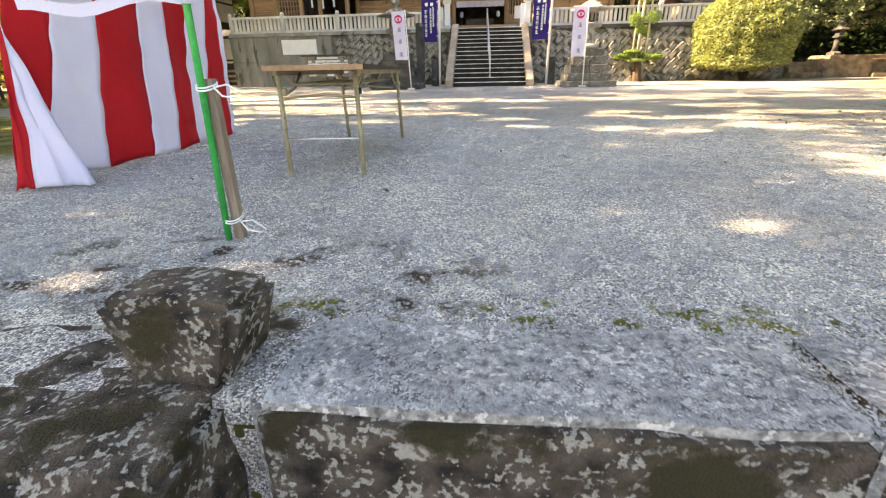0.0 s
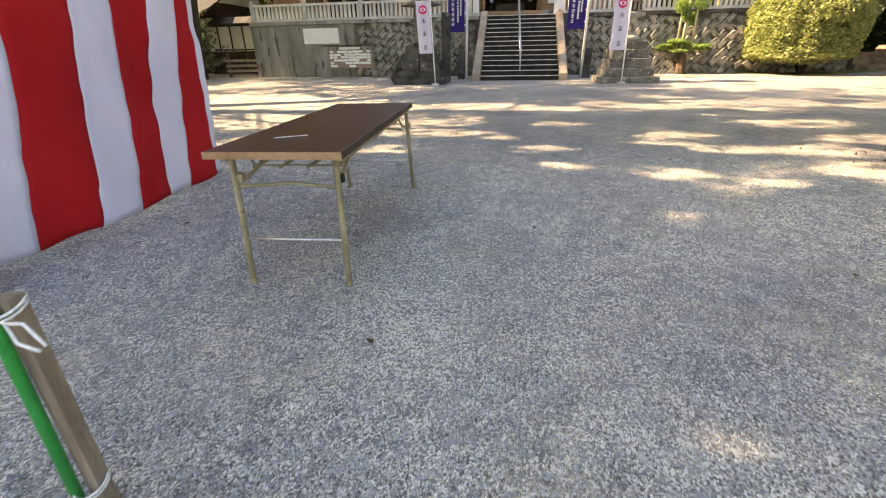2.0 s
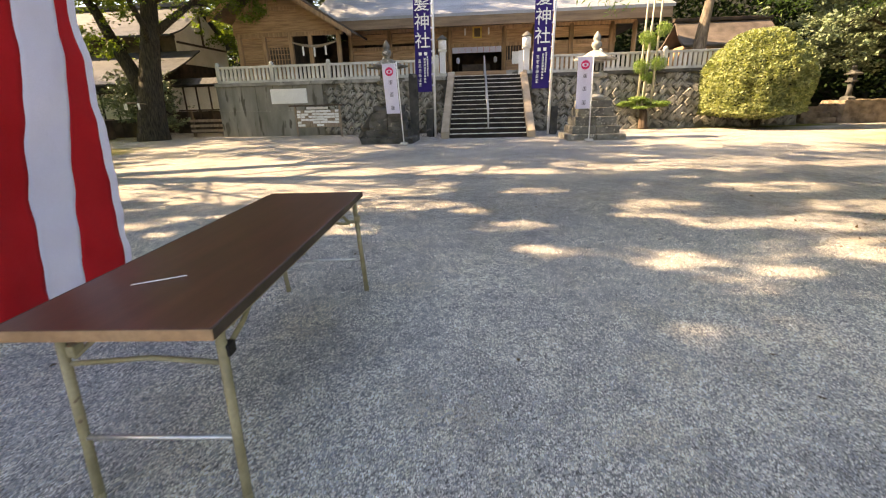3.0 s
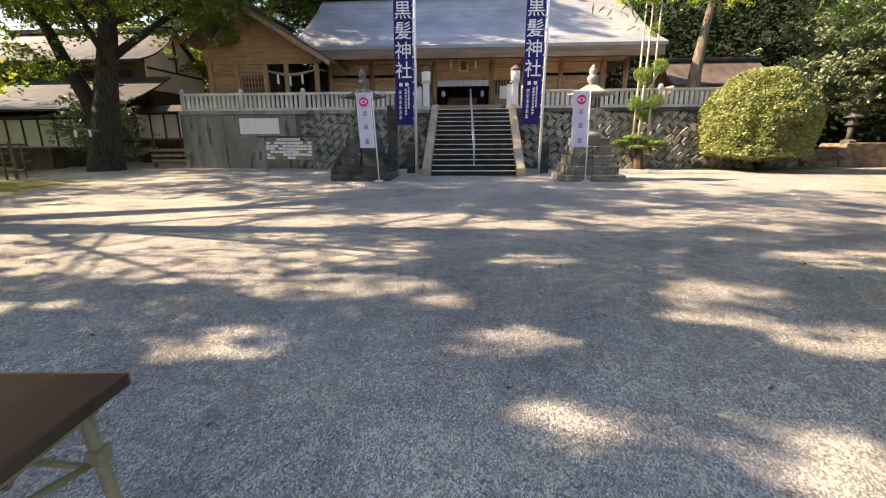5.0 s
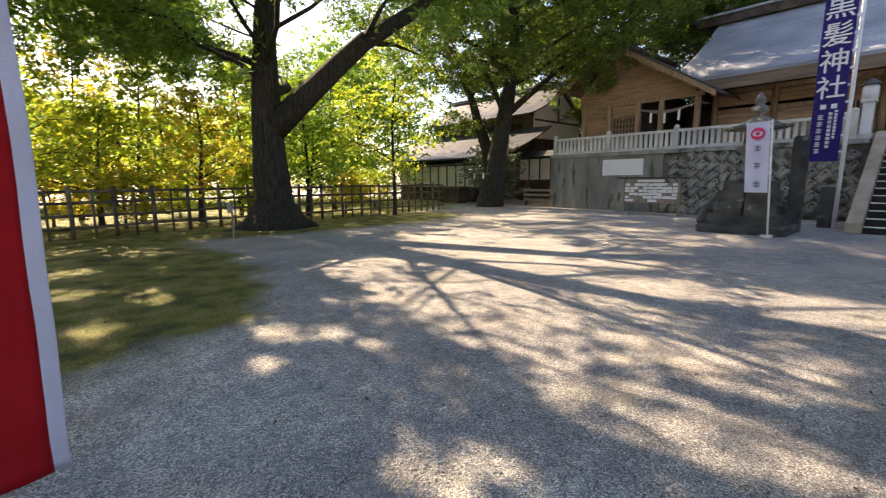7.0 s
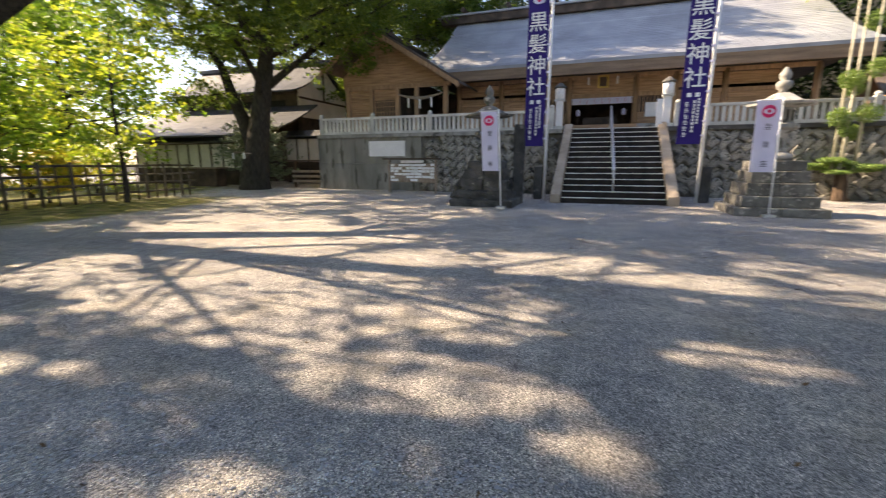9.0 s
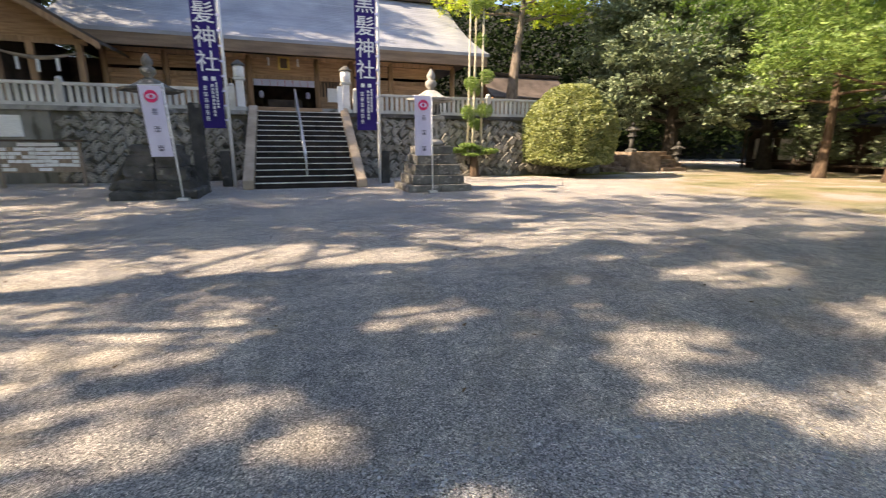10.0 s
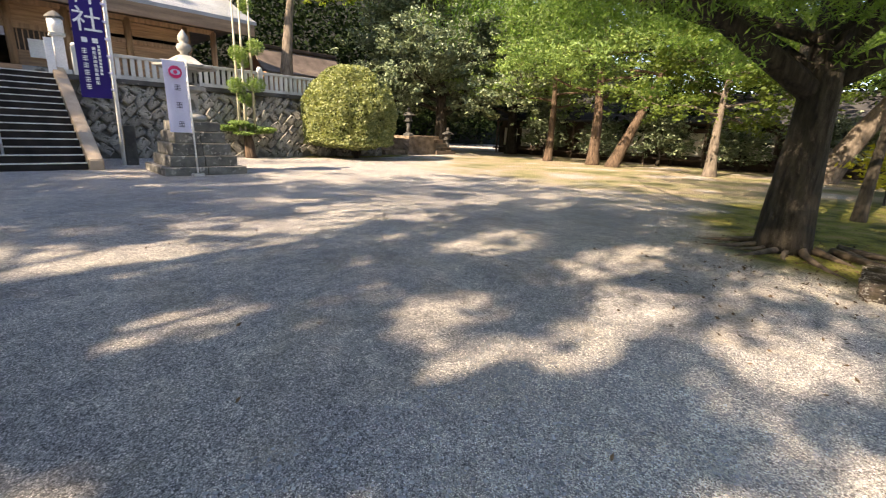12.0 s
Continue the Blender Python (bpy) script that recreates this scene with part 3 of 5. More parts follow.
# stairs
stairs = thing("stone_stairs", (0.88, 19.6, 0), "wide dark stone stairs with nosings coloured as sunlit", "stairs", kind="structure")
N, RUN, RISE = 14, 0.305, 0.18
for k in range(N):
    y = 19.62 + k * RUN
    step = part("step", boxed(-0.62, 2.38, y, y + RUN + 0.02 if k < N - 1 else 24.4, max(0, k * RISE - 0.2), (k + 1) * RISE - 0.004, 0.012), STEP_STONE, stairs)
    # pale strip colours in the sun on the tread edge
    part("nosing", boxed(-0.61, 2.37, y - 0.006, y + 0.05, (k + 1) * RISE - 0.03, (k + 1) * RISE, 0.005), SUNLIT_NOSE, step)
part("core", boxed(-0.6, 2.36, 21.5, 24.0, 0, 0.3), MORTAR, stairs)
for x0, x1 in ((-0.93, -0.63), (2.39, 2.69)):
    b = prismed([(19.45, 0), (19.45, 0.26), (19.7, 0.36), (23.9, 2.72), (24.1, 2.72), (24.1, 0)], "x", x0, x1)
    bmesh.ops.bevel(b, geom=b.edges[:], offset=0.02, segments=2, affect="EDGES")
    part("cheek", b, CHEEK, stairs, "pale sloping side stone")
rail = thing("stair_handrail", (0.9, 19.9, 0.18), "straight galvanised pipe handrail up the stairs", "handrail")
part("top_rail", tubed([(0.9, 19.85, 1.0), (0.9, 20.0, 1.06), (0.74, 24.0, 3.34), (0.74, 24.15, 3.3)], 0.035, 10), STEEL, rail, smooth=True)
part("lower_rail", tubed([(0.9, 19.9, 0.6), (0.75, 23.95, 2.95)], 0.022, 8), STEEL, rail, smooth=True)
for f, z in ((0.01, 0.18), (0.5, 1.44), (0.98, 2.5)):
    x, y, zt = 0.9 - 0.16 * f, 19.95 + 4.0 * f, 1.05 + 2.28 * f
    part("post", tubed([(x, y, z - 0.02), (x, y, zt)], 0.028, 8), STEEL, rail, smooth=True)


# stone balustrade
def balustrade(x0, x1, posts, label):
    ob = thing("stone_balustrade", ((x0 + x1) / 2, WALL_Y + 0.12, TOP), label, "balustrade", "terrace balustrades")
    y = WALL_Y + 0.12
    part("bottom_rail", boxed(x0, x1, y - 0.07, y + 0.07, TOP + 0.02, TOP + 0.14, 0.01), PALE_STONE, ob)
    part("top_rail", boxed(x0, x1, y - 0.075, y + 0.075, TOP + 0.68, TOP + 0.78, 0.012), PALE_STONE, ob)
    slat = None
    x = x0 + 0.12
    while x < x1 - 0.08:
        if all(abs(x - p) > 0.12 for p in posts):
            if slat is None:
                slat = part("slat", boxed(x - 0.06, x + 0.06, y - 0.045, y + 0.045, TOP + 0.14, TOP + 0.68, 0.012), PALE_STONE, ob)
                first = x
            else:
                s = new("slat", slat.data)
                s.parent, s.location = ob, (x - first, 0, 0)
        x += 0.205
    for p in posts:
        q = part("post", boxed(p - 0.095, p + 0.095, y - 0.095, y + 0.095, TOP + 0.02, TOP + 0.84, 0.015), PALE_STONE, ob)
        part("cap", lathed([(0.08, TOP + 0.84), (0.1, TOP + 0.87), (0.1, TOP + 0.9), (0.05, TOP + 0.96)], 12, p, y), PALE_STONE, q)
    return ob


balustrade(-12.2, -1.35, [-12.1, -9.4, -6.6, -3.9, -1.45], "grey stone slat balustrade beside the concrete wall")
balustrade(2.9, 14.4, [3.0, 5.9, 8.7, 11.6, 14.3], "pale stone slat balustrade along the terrace")

# hillside and distance
bm = bmesh.new()
cols = []
for i in range(41):
    x = -60 + 3.6 * i
    col = []
    for j in range(12):
        s = j / 11
        y = 45 + 30 * s - 0.012 * max(0, x - 10) ** 1.7
        col.append(bm.verts.new((x, y, 22 * s ** 0.8 * (0.25 + 0.75 / (1 + math.exp(-(x + 6) / 4))) + noise.noise((x * 0.1, y * 0.1, 0)) * 1.5 * s - 0.1)))
    cols.append(col)
for a, b in zip(cols, cols[1:]):
    for k in range(11):
        bm.faces.new((a[k], b[k], b[k + 1], a[k + 1]))
tagged(part("hillside", bm, FLOOR_AND_CORE, smooth=True), "dark wooded slope behind the shrine", "hillside", kind="structure")


# ---- shrine halls ----
def gable_roof(ob, x0, x1, y0, yr, y1, z0, zr, z1, courses, material, inset=0.0, thick=0.14, back=True):
    """Front and back slopes along x with overlapping courses; inset narrows the roof towards the ridge."""
    for (ya, za, yb, zb) in ((y0, z0, yr, zr),) + (((y1, z1, yr, zr),) if back else ()):
        for k in range(courses):
            f0, f1 = k / courses, (k + 1.15) / courses
            sag0, sag1 = -0.35 * math.sin(math.pi * f0), -0.35 * math.sin(math.pi * min(f1, 1))
            b = bmesh.new()
            vs = []
            for f, sg in ((f0, sag0), (f1, sag1)):
                y, z, i = ya + (yb - ya) * f, za + (zb - za) * f + sg, inset * f
                vs.append([(x0 + i, y, z), (x1 - i, y, z)])
            lift = thick * 0.05
            a, c, d, e = vs[0][0], vs[0][1], vs[1][1], vs[1][0]
            up = [b.verts.new((p[0], p[1], p[2] + (lift if q < 2 else 0.0))) for q, p in enumerate((a, c, d, e))]
            lo = [b.verts.new((p[0], p[1], p[2] - thick)) for p in (a, c, d, e)]
            b.faces.new(up), b.faces.new(lo[::-1])
            for q in range(4):
                b.faces.new((lo[q], lo[(q + 1) % 4], up[(q + 1) % 4], up[q]))
            bmesh.ops.recalc_face_normals(b, faces=b.faces)
            part("roof_course", b, material, ob)


hall = thing("shrine_main_hall", (0.4, 29, TOP), "wooden shrine hall under a broad grey sheet roof", "shrine hall")
gable_roof(hall, -8.7, 10.1, 27.0, 32.0, 37.0, 5.72, 9.2, 5.72, 34, COPPER, 0.75)
part("ridge", boxed(-8.9, 9.9, 31.7, 32.3, 9.15, 9.55, 0.04), DARK_WOOD, hall, "dark ridge beam")
part("ridge_cap", boxed(-9.2, 10.2, 31.6, 32.4, 9.56, 9.68, 0.03), COPPER, hall)
for k in range(7):
    x = -7.5 + 2.6 * k
    part("ridge_billet", tubed([(x, 31.45, 9.82), (x, 32.55, 9.82)], 0.13, 10), DARK_WOOD, hall)
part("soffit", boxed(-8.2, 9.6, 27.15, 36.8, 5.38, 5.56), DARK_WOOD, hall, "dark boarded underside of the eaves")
part("fascia", boxed(-8.6, 10.0, 27.02, 27.14, 5.12, 5.66, 0.02), FASCIA, hall, "broad brown eaves board")
part("tie_beam", boxed(-7.1, 8.9, 28.9, 29.12, 5.19, 5.379, 0.015), WOODV, hall, "pale tie beam")
part("lintel", boxed(-7.0, 7.9, 28.93, 29.1, 4.32, 4.5, 0.012), WOODV, hall)
part("podium", boxed(-7.4, 8.9, 28.2, 37, TOP, 3.0, 0.03), STONE, hall, "low stone podium")
for k in range(3):
    part("wooden_step", boxed(-1.3, 1.95, 28.2 - 0.3 * (3 - k), 28.2 - 0.3 * (2 - k), TOP, TOP + 0.16 * (k + 1), 0.01), WOOD, hall)
for x in (-6.9, -4.6, -2.8, -1.2, 1.85, 3.5, 5.5, 7.65, 8.85):
    part("post", tubed([(x, 28.98, 3.0), (x, 28.98, 5.3)], 0.13, 12), WOODV, hall, smooth=True)
for x0, x1 in ((-6.77, -4.73), (-4.47, -2.93), (3.63, 5.37), (5.63, 7.52)):
    for k in range(8):
        z = 3.05 + 0.265 * k
        if z < 4.3 or z > 4.45:
            part("board", boxed(x0, x1, 29.0, 29.05, z, min(z + 0.258, 5.2), 0.006), WOOD, hall)
for x0, x1 in ((-2.67, -1.33), (1.98, 3.37)):
    part("panel", boxed(x0, x1, 29.02, 29.06, 3.05, 3.6, 0.005), WOOD, hall)
    part("board", boxed(x0, x1, 29.02, 29.06, 4.5, 5.2, 0.005), WOOD, hall)
    w = part("lattice_window", boxed(x0, x1, 29.08, 29.1, 3.6, 4.32), DARK_WOOD, hall, "dark latticed window")
    for k in range(9):
        x = x0 + 0.07 + (x1 - x0 - 0.14) * k / 8
        part("bar", boxed(x - 0.018, x + 0.018, 29.03, 29.07, 3.6, 4.32), WOODV, w)
part("notice", boxed(2.3, 2.8, 28.86, 28.875, 3.35, 4.0), WHITE, hall, "white paper notice")
part("notice", boxed(-2.3, -1.9, 28.86, 28.875, 3.4, 3.9), WHITE, hall, "white paper notice")
part("board", boxed(-1.06, 1.72, 29.0, 29.05, 4.5, 5.2, 0.006), WOOD, hall)
noren = part("noren", boxed(-1.05, 1.71, 28.985, 29.0, 4.02, 4.33), WHITE_CLOTH, hall, "short white door curtain with faint red marks")
for k in range(8):
    x = -0.98 + 0.345 * k
    part("fold", boxed(x + 0.3, x + 0.312, 28.975, 28.984, 4.02, 4.3), RED_CLOTH, noren)
plaque = part("plaque", boxed(0.1, 0.62, 28.68, 28.74, 4.72, 5.3, 0.012), GOLD, hall, "gilded name plaque")
part("plaque_field", boxed(0.2, 0.52, 28.668, 28.679, 4.8, 5.22), DARK_WOOD, plaque)
for x in (-0.35, 0.95):
    part("paper_streamer", boxed(x, x + 0.09, 28.8, 28.81, 4.9, 5.25), WHITE, hall)
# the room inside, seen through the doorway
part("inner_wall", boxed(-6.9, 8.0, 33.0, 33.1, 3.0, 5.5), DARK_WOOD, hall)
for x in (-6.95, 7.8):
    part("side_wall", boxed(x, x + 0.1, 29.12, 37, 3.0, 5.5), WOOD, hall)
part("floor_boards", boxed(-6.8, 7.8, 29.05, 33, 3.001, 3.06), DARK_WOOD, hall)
part("offering_box", boxed(-0.5, 1.1, 29.4, 29.9, 3.06, 3.45, 0.02), DARK_WOOD, hall)
for x in (-0.75, 1.38):
    part("hanging_lamp", lathed([(0.05, 3.5), (0.1, 3.55), (0.1, 3.75), (0.04, 3.82)], 10, x, 29.25), WHITE_CLOTH, hall)
    part("lamp_stand", tubed([(x, 29.25, 3.06), (x, 29.25, 3.5)], 0.02, 8), DARK_WOOD, hall)

side = thing("side_hall", (-10, 26.4, TOP), "small wooden side hall with an open porch and gable", "hall")
def slope(name, x0, z0, x1, z1, y0, y1, th, material, parent):
    return part(name, prismed([(x0, z0), (x1, z1), (x1, z1 - th), (x0, z0 - th)], "y", y0, y1), material, parent)
for k in range(14):
    f0, f1 = k / 14, (k + 1.1) / 14
    slope("roof_course", -5.9 + (-10.45 + 5.9) * f0, 4.98 + 2.8 * f0, -5.9 + (-10.45 + 5.9) * min(f1, 1), 4.96 + 2.8 * min(f1, 1), 25.6, 33, 0.12, BROWN_ROOF, side)
    if k < 9:
        f0, f1 = k / 9, (k + 1.1) / 9
        slope("roof_course", -13.2 + 2.75 * f0, 5.9 + 1.88 * f0, -13.2 + 2.75 * min(f1, 1), 5.88 + 1.88 * min(f1, 1), 25.6, 33, 0.12, BROWN_ROOF, side)
part("ridge", boxed(-10.65, -10.25, 25.5, 33, 7.72, 7.92, 0.03), DARK_WOOD, side)
slope("bargeboard", -5.85, 4.86, -10.45, 7.68, 25.5, 25.58, 0.24, WOODV, side)
slope("bargeboard", -13.25, 5.78, -10.45, 7.68, 25.5, 25.58, 0.24, WOODV, side)
b = prismed([(-12.4, 5.5), (-10.45, 7.45), (-6.9, 5.3), (-6.9, 5.0), (-12.4, 5.0)], "y", 26.35, 26.42)
part("gable_panel", b, WOOD, side)
for k in range(11):
    z = 2.62 + 0.235 * k
    part("board", boxed(-12.05, -9.35, 26.4, 26.46, z, z + 0.229, 0.006), WOOD, side)
part("beam", boxed(-12.3, -6.5, 26.28, 26.4, 4.86, 5.06, 0.012), WOODV, side)
part("gable_beam", boxed(-11.7, -8.9, 26.25, 26.37, 6.1, 6.26, 0.012), WOODV, side)
part("king_post", boxed(-10.55, -10.35, 26.27, 26.36, 6.26, 7.4), WOODV, side)
for x in (-12.1, -10.75, -9.3, -8.25, -6.75):
    part("post", boxed(x - 0.1, x + 0.1, 26.2, 26.4, TOP, 4.9, 0.012), WOODV, side)
w = part("lattice_window", boxed(-10.62, -9.45, 26.37, 26.39, 3.2, 4.35), DARK_WOOD, side, "dark lattice window")
for k in range(7):
    part("bar", boxed(-10.58 + 0.16 * k, -10.54 + 0.16 * k, 26.33, 26.365, 3.2, 4.35), WOODV, w)
for k in range(5):
    part("bar", boxed(-10.6, -9.46, 26.31, 26.328, 3.25 + 0.25 * k, 3.28 + 0.25 * k), WOODV, w)
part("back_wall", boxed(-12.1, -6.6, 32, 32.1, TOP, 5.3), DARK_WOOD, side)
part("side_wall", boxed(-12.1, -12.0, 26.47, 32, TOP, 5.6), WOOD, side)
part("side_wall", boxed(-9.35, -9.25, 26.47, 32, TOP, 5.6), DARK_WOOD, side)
pts = [(-9.2 + 2.4 * i / 8, 26.15, 4.55 - 0.22 * math.sin(math.pi * i / 8)) for i in range(9)]
part("straw_rope", tubed(pts, [0.03 + 0.05 * math.sin(math.pi * i / 8) for i in range(9)], 8), STAKE, side, "twisted straw rope with paper strips", smooth=True)
for i in (2, 4, 6):
    x, y, z = pts[i]
    part("paper_strip", boxed(x - 0.05, x + 0.05, y - 0.11, y - 0.1, z - 0.5, z - 0.06), WHITE, side)

small = thing("small_hall", (16, 34, TOP), "low dark-roofed outbuilding in shade among trees", "hall")
part("wall", boxed(13.6, 18.4, 33.2, 36.5, 0, 4.5), WOOD, small)
gable_roof(small, 12.8, 19.2, 32.0, 34.8, 37.5, 4.3, 6.0, 4.3, 10, BROWN_ROOF, 0.3, 0.12)
part("ridge", boxed(13.0, 19.0, 34.6, 35.0, 5.95, 6.15, 0.03), DARK_WOOD, small)


# ---- lanterns, lamps and banners before the stairs ----
def stone_lantern(cx, cy, wide, label, dark):
    ob = thing("stone_lantern", (cx, cy, 0), label, "stone lantern", "lanterns before the stairs")
    # the lighter lantern's upper parts take a paler stone for the sun on them
    m1, m2 = (DARK_STONE, LANTERN_STONE) if dark else (LANTERN_STONE, STONE)
    tiers = ((0.95, 0.0, 0.2), (0.78, 0.2, 0.46), (0.68, 0.46, 0.76), (0.59, 0.76, 1.04), (0.52, 1.04, 1.28))
    for q, (hw, z0, z1) in enumerate(tiers):
        hw *= wide
        n = 2 if hw > 0.55 else 1
        for i in range(n):
            for j in range(n):
                x0, y0 = cx - hw + 2 * hw * i / n, cy - hw + 2 * hw * j / n
                if dark:
                    b = rough_block(x0 + 0.004, x0 + 2 * hw / n - 0.004, y0 + 0.004, y0 + 2 * hw / n - 0.004, z0 - (0.03 if q else 0.05), z1, 30 + 5 * q + 2 * i + j, 4, 0.05)
                else:
                    b = boxed(x0 + 0.004, x0 + 2 * hw / n - 0.004, y0 + 0.004, y0 + 2 * hw / n - 0.004, z0, z1 - 0.003, 0.025)
                part("block", b, m1, ob)
    part("lotus_base", lathed([(0.3, 1.28), (0.37, 1.34), (0.34, 1.42), (0.24, 1.47)], 16, cx, cy), m2, ob, smooth=True)
    part("shaft", lathed([(0.24, 1.47), (0.2, 1.56), (0.18, 1.74), (0.22, 1.92), (0.3, 1.97)], 16, cx, cy), m2, ob, smooth=True)
    part("platform", lathed([(0.3, 1.97), (0.42, 2.03), (0.42, 2.12), (0.36, 2.14)], 6, cx, cy), m2, ob)
    fire = part("fire_box", lathed([(0.28, 2.14), (0.28, 2.5)], 6, cx, cy), m2, ob)
    for a in (210, 270, 330):
        u = radians(a + 30)
        part("window", boxed(-0.08, 0.08, -0.01, 0.01, 2.2, 2.44, turn=Matrix.Translation((cx + 0.246 * math.cos(u), cy + 0.246 * math.sin(u), 0)) @ Matrix.Rotation(u + math.pi / 2, 4, "Z")), BLACK, fire)
    prof = [(0.3, 2.5), (0.72, 2.5), (0.74, 2.55), (0.52, 2.63), (0.34, 2.73), (0.2, 2.82), (0.14, 2.84)]
    b = lathed(prof, 6, cx, cy)
    for v in b.verts:
        if (v.co.x - cx) ** 2 + (v.co.y - cy) ** 2 > 0.38:
            v.co.z += 0.05
    part("roof", b, m2, ob)
    part("finial", lathed([(0.12, 2.84), (0.09, 2.9), (0.15, 2.95), (0.175, 3.03), (0.14, 3.1), (0.08, 3.13), (0.125, 3.19), (0.115, 3.28), (0.055, 3.37), (0.015, 3.43)], 16, cx, cy), m2, ob, smooth=True)
    return ob


stone_lantern(4.46, 18.3, 1.0, "tall stone lantern, upper parts coloured as sunlit, on a stepped granite base", False)
stone_lantern(-2.66, 18.4, 0.97, "tall dark weathered stone lantern on a rough stepped base", True)
stele = rough_block(-2.02, -1.72, 18.95, 19.2, -0.04, 2.35, 47, 6, 0.025)
tagged(part("standing_stone", stele, DARK_STONE), "dark upright stone slab standing beside the lantern", "stone")
def boulder(cx, cy, rx, ry, h, seed):
    b = bmesh.new()
    bmesh.ops.create_cube(b, size=1.5)
    bmesh.ops.bevel(b, geom=b.edges[:], offset=0.2, segments=1, affect="EDGES")
    bmesh.ops.subdivide_edges(b, edges=b.edges[:], cuts=3, use_grid_fill=True)
    for v in b.verts:
        q = v.co.copy()
        k = 1 + 0.3 * noise.noise(q * 1.4 + Vector((seed, 0, 0))) + 0.1 * noise.noise(q * 4 + Vector((0, seed, 0)))
        taper = 1.2 - 0.55 * max(0.0, q.z)
        v.co = Vector((cx + q.x * rx * k * taper, cy + q.y * ry * k * taper, h * (0.42 + 0.58 * q.z * k)))
        v.co.x += 0.45 * max(0.0, v.co.z)
    return b


rock = tagged(part("dark_rock", boulder(-3.7, 19.55, 0.6, 0.55, 1.2, 21), DARK_STONE), "dark boulder standing beside the lantern base", "rock")


def lamp_post(cx):
    ob = thing("lamp_post", (cx, 24.0, 2.52), "white square lamp post beside the stair head", "lamp", "stair head lamps")
    part("base", boxed(cx - 0.2, cx + 0.2, 23.8, 24.2, 2.52, 2.66, 0.015), PALE_STONE, ob)
    part("pillar", boxed(cx - 0.13, cx + 0.13, 23.87, 24.13, 2.66, 3.6, 0.01), WHITE, ob)
    part("tray", boxed(cx - 0.19, cx + 0.19, 23.81, 24.19, 3.6, 3.68, 0.01), PALE_STONE, ob)
    part("globe", lathed([(0.12, 3.68), (0.19, 3.72), (0.19, 4.05), (0.15, 4.1)], 12, cx, 24.0), WHITE, ob, smooth=True)
    part("cap", lathed([(0.24, 4.1), (0.23, 4.14), (0.12, 4.24), (0.03, 4.3)], 12, cx, 24.0), DARK_STONE, ob)


lamp_post(-1.18)
lamp_post(2.66)
part_board = thing("white_sheet", (2.35, 23.75, 2.52), "narrow white board leaning beside the lamp", "board")
part("board", boxed(2.3, 2.5, 23.72, 23.75, 2.53, 3.5, 0.004), WHITE, part_board)


def wavy(x0, x1, y, z0, z1, amp, seed, nx=8, nz=24):
    b = bmesh.new()
    g = []
    for i in range(nx + 1):
        col = []
        for j in range(nz + 1):
            u, v = i / nx, j / nz
            z = z1 + (z0 - z1) * v
            col.append(b.verts.new((x0 + (x1 - x0) * u + 0.05 * noise.noise((seed, 0, z * 0.7)) * v, y + amp * v * noise.noise((u * 1.5 + seed, z * 0.9, seed)), z)))
        g.append(col)
    for a, c in zip(g, g[1:]):
        for j in range(nz):
            b.faces.new((a[j], a[j + 1], c[j + 1], c[j]))
    return b


def solid(ob, t=0.004):
    mod = ob.modifiers.new("thickness", "SOLIDIFY")
    mod.thickness = t
    return ob


def fan_mark(parent, cx, cy, z, s):
    part("emblem_ground", lathe_flat(cx, cy, z, s, 0.62), WHITE_CLOTH, parent)
    part("emblem_dot", lathe_flat(cx, cy - 0.003, z, s * 0.32, 1.0), PINK, parent)


def lathe_flat(cx, cy, z, r, squash):
    b = bmesh.new()
    lo = [b.verts.new((cx + r * math.cos(u), cy, z + r * squash * math.sin(u))) for u in (2 * math.pi * k / 24 for k in range(24))]
    hi = [b.verts.new((v.co.x, cy - 0.002, v.co.z)) for v in lo]
    b.faces.new(lo), b.faces.new(hi[::-1])
    for k in range(24):
        b.faces.new((lo[k], hi[k], hi[(k + 1) % 24], lo[(k + 1) % 24]))
    bmesh.ops.recalc_face_normals(b, faces=b.faces)
    return b


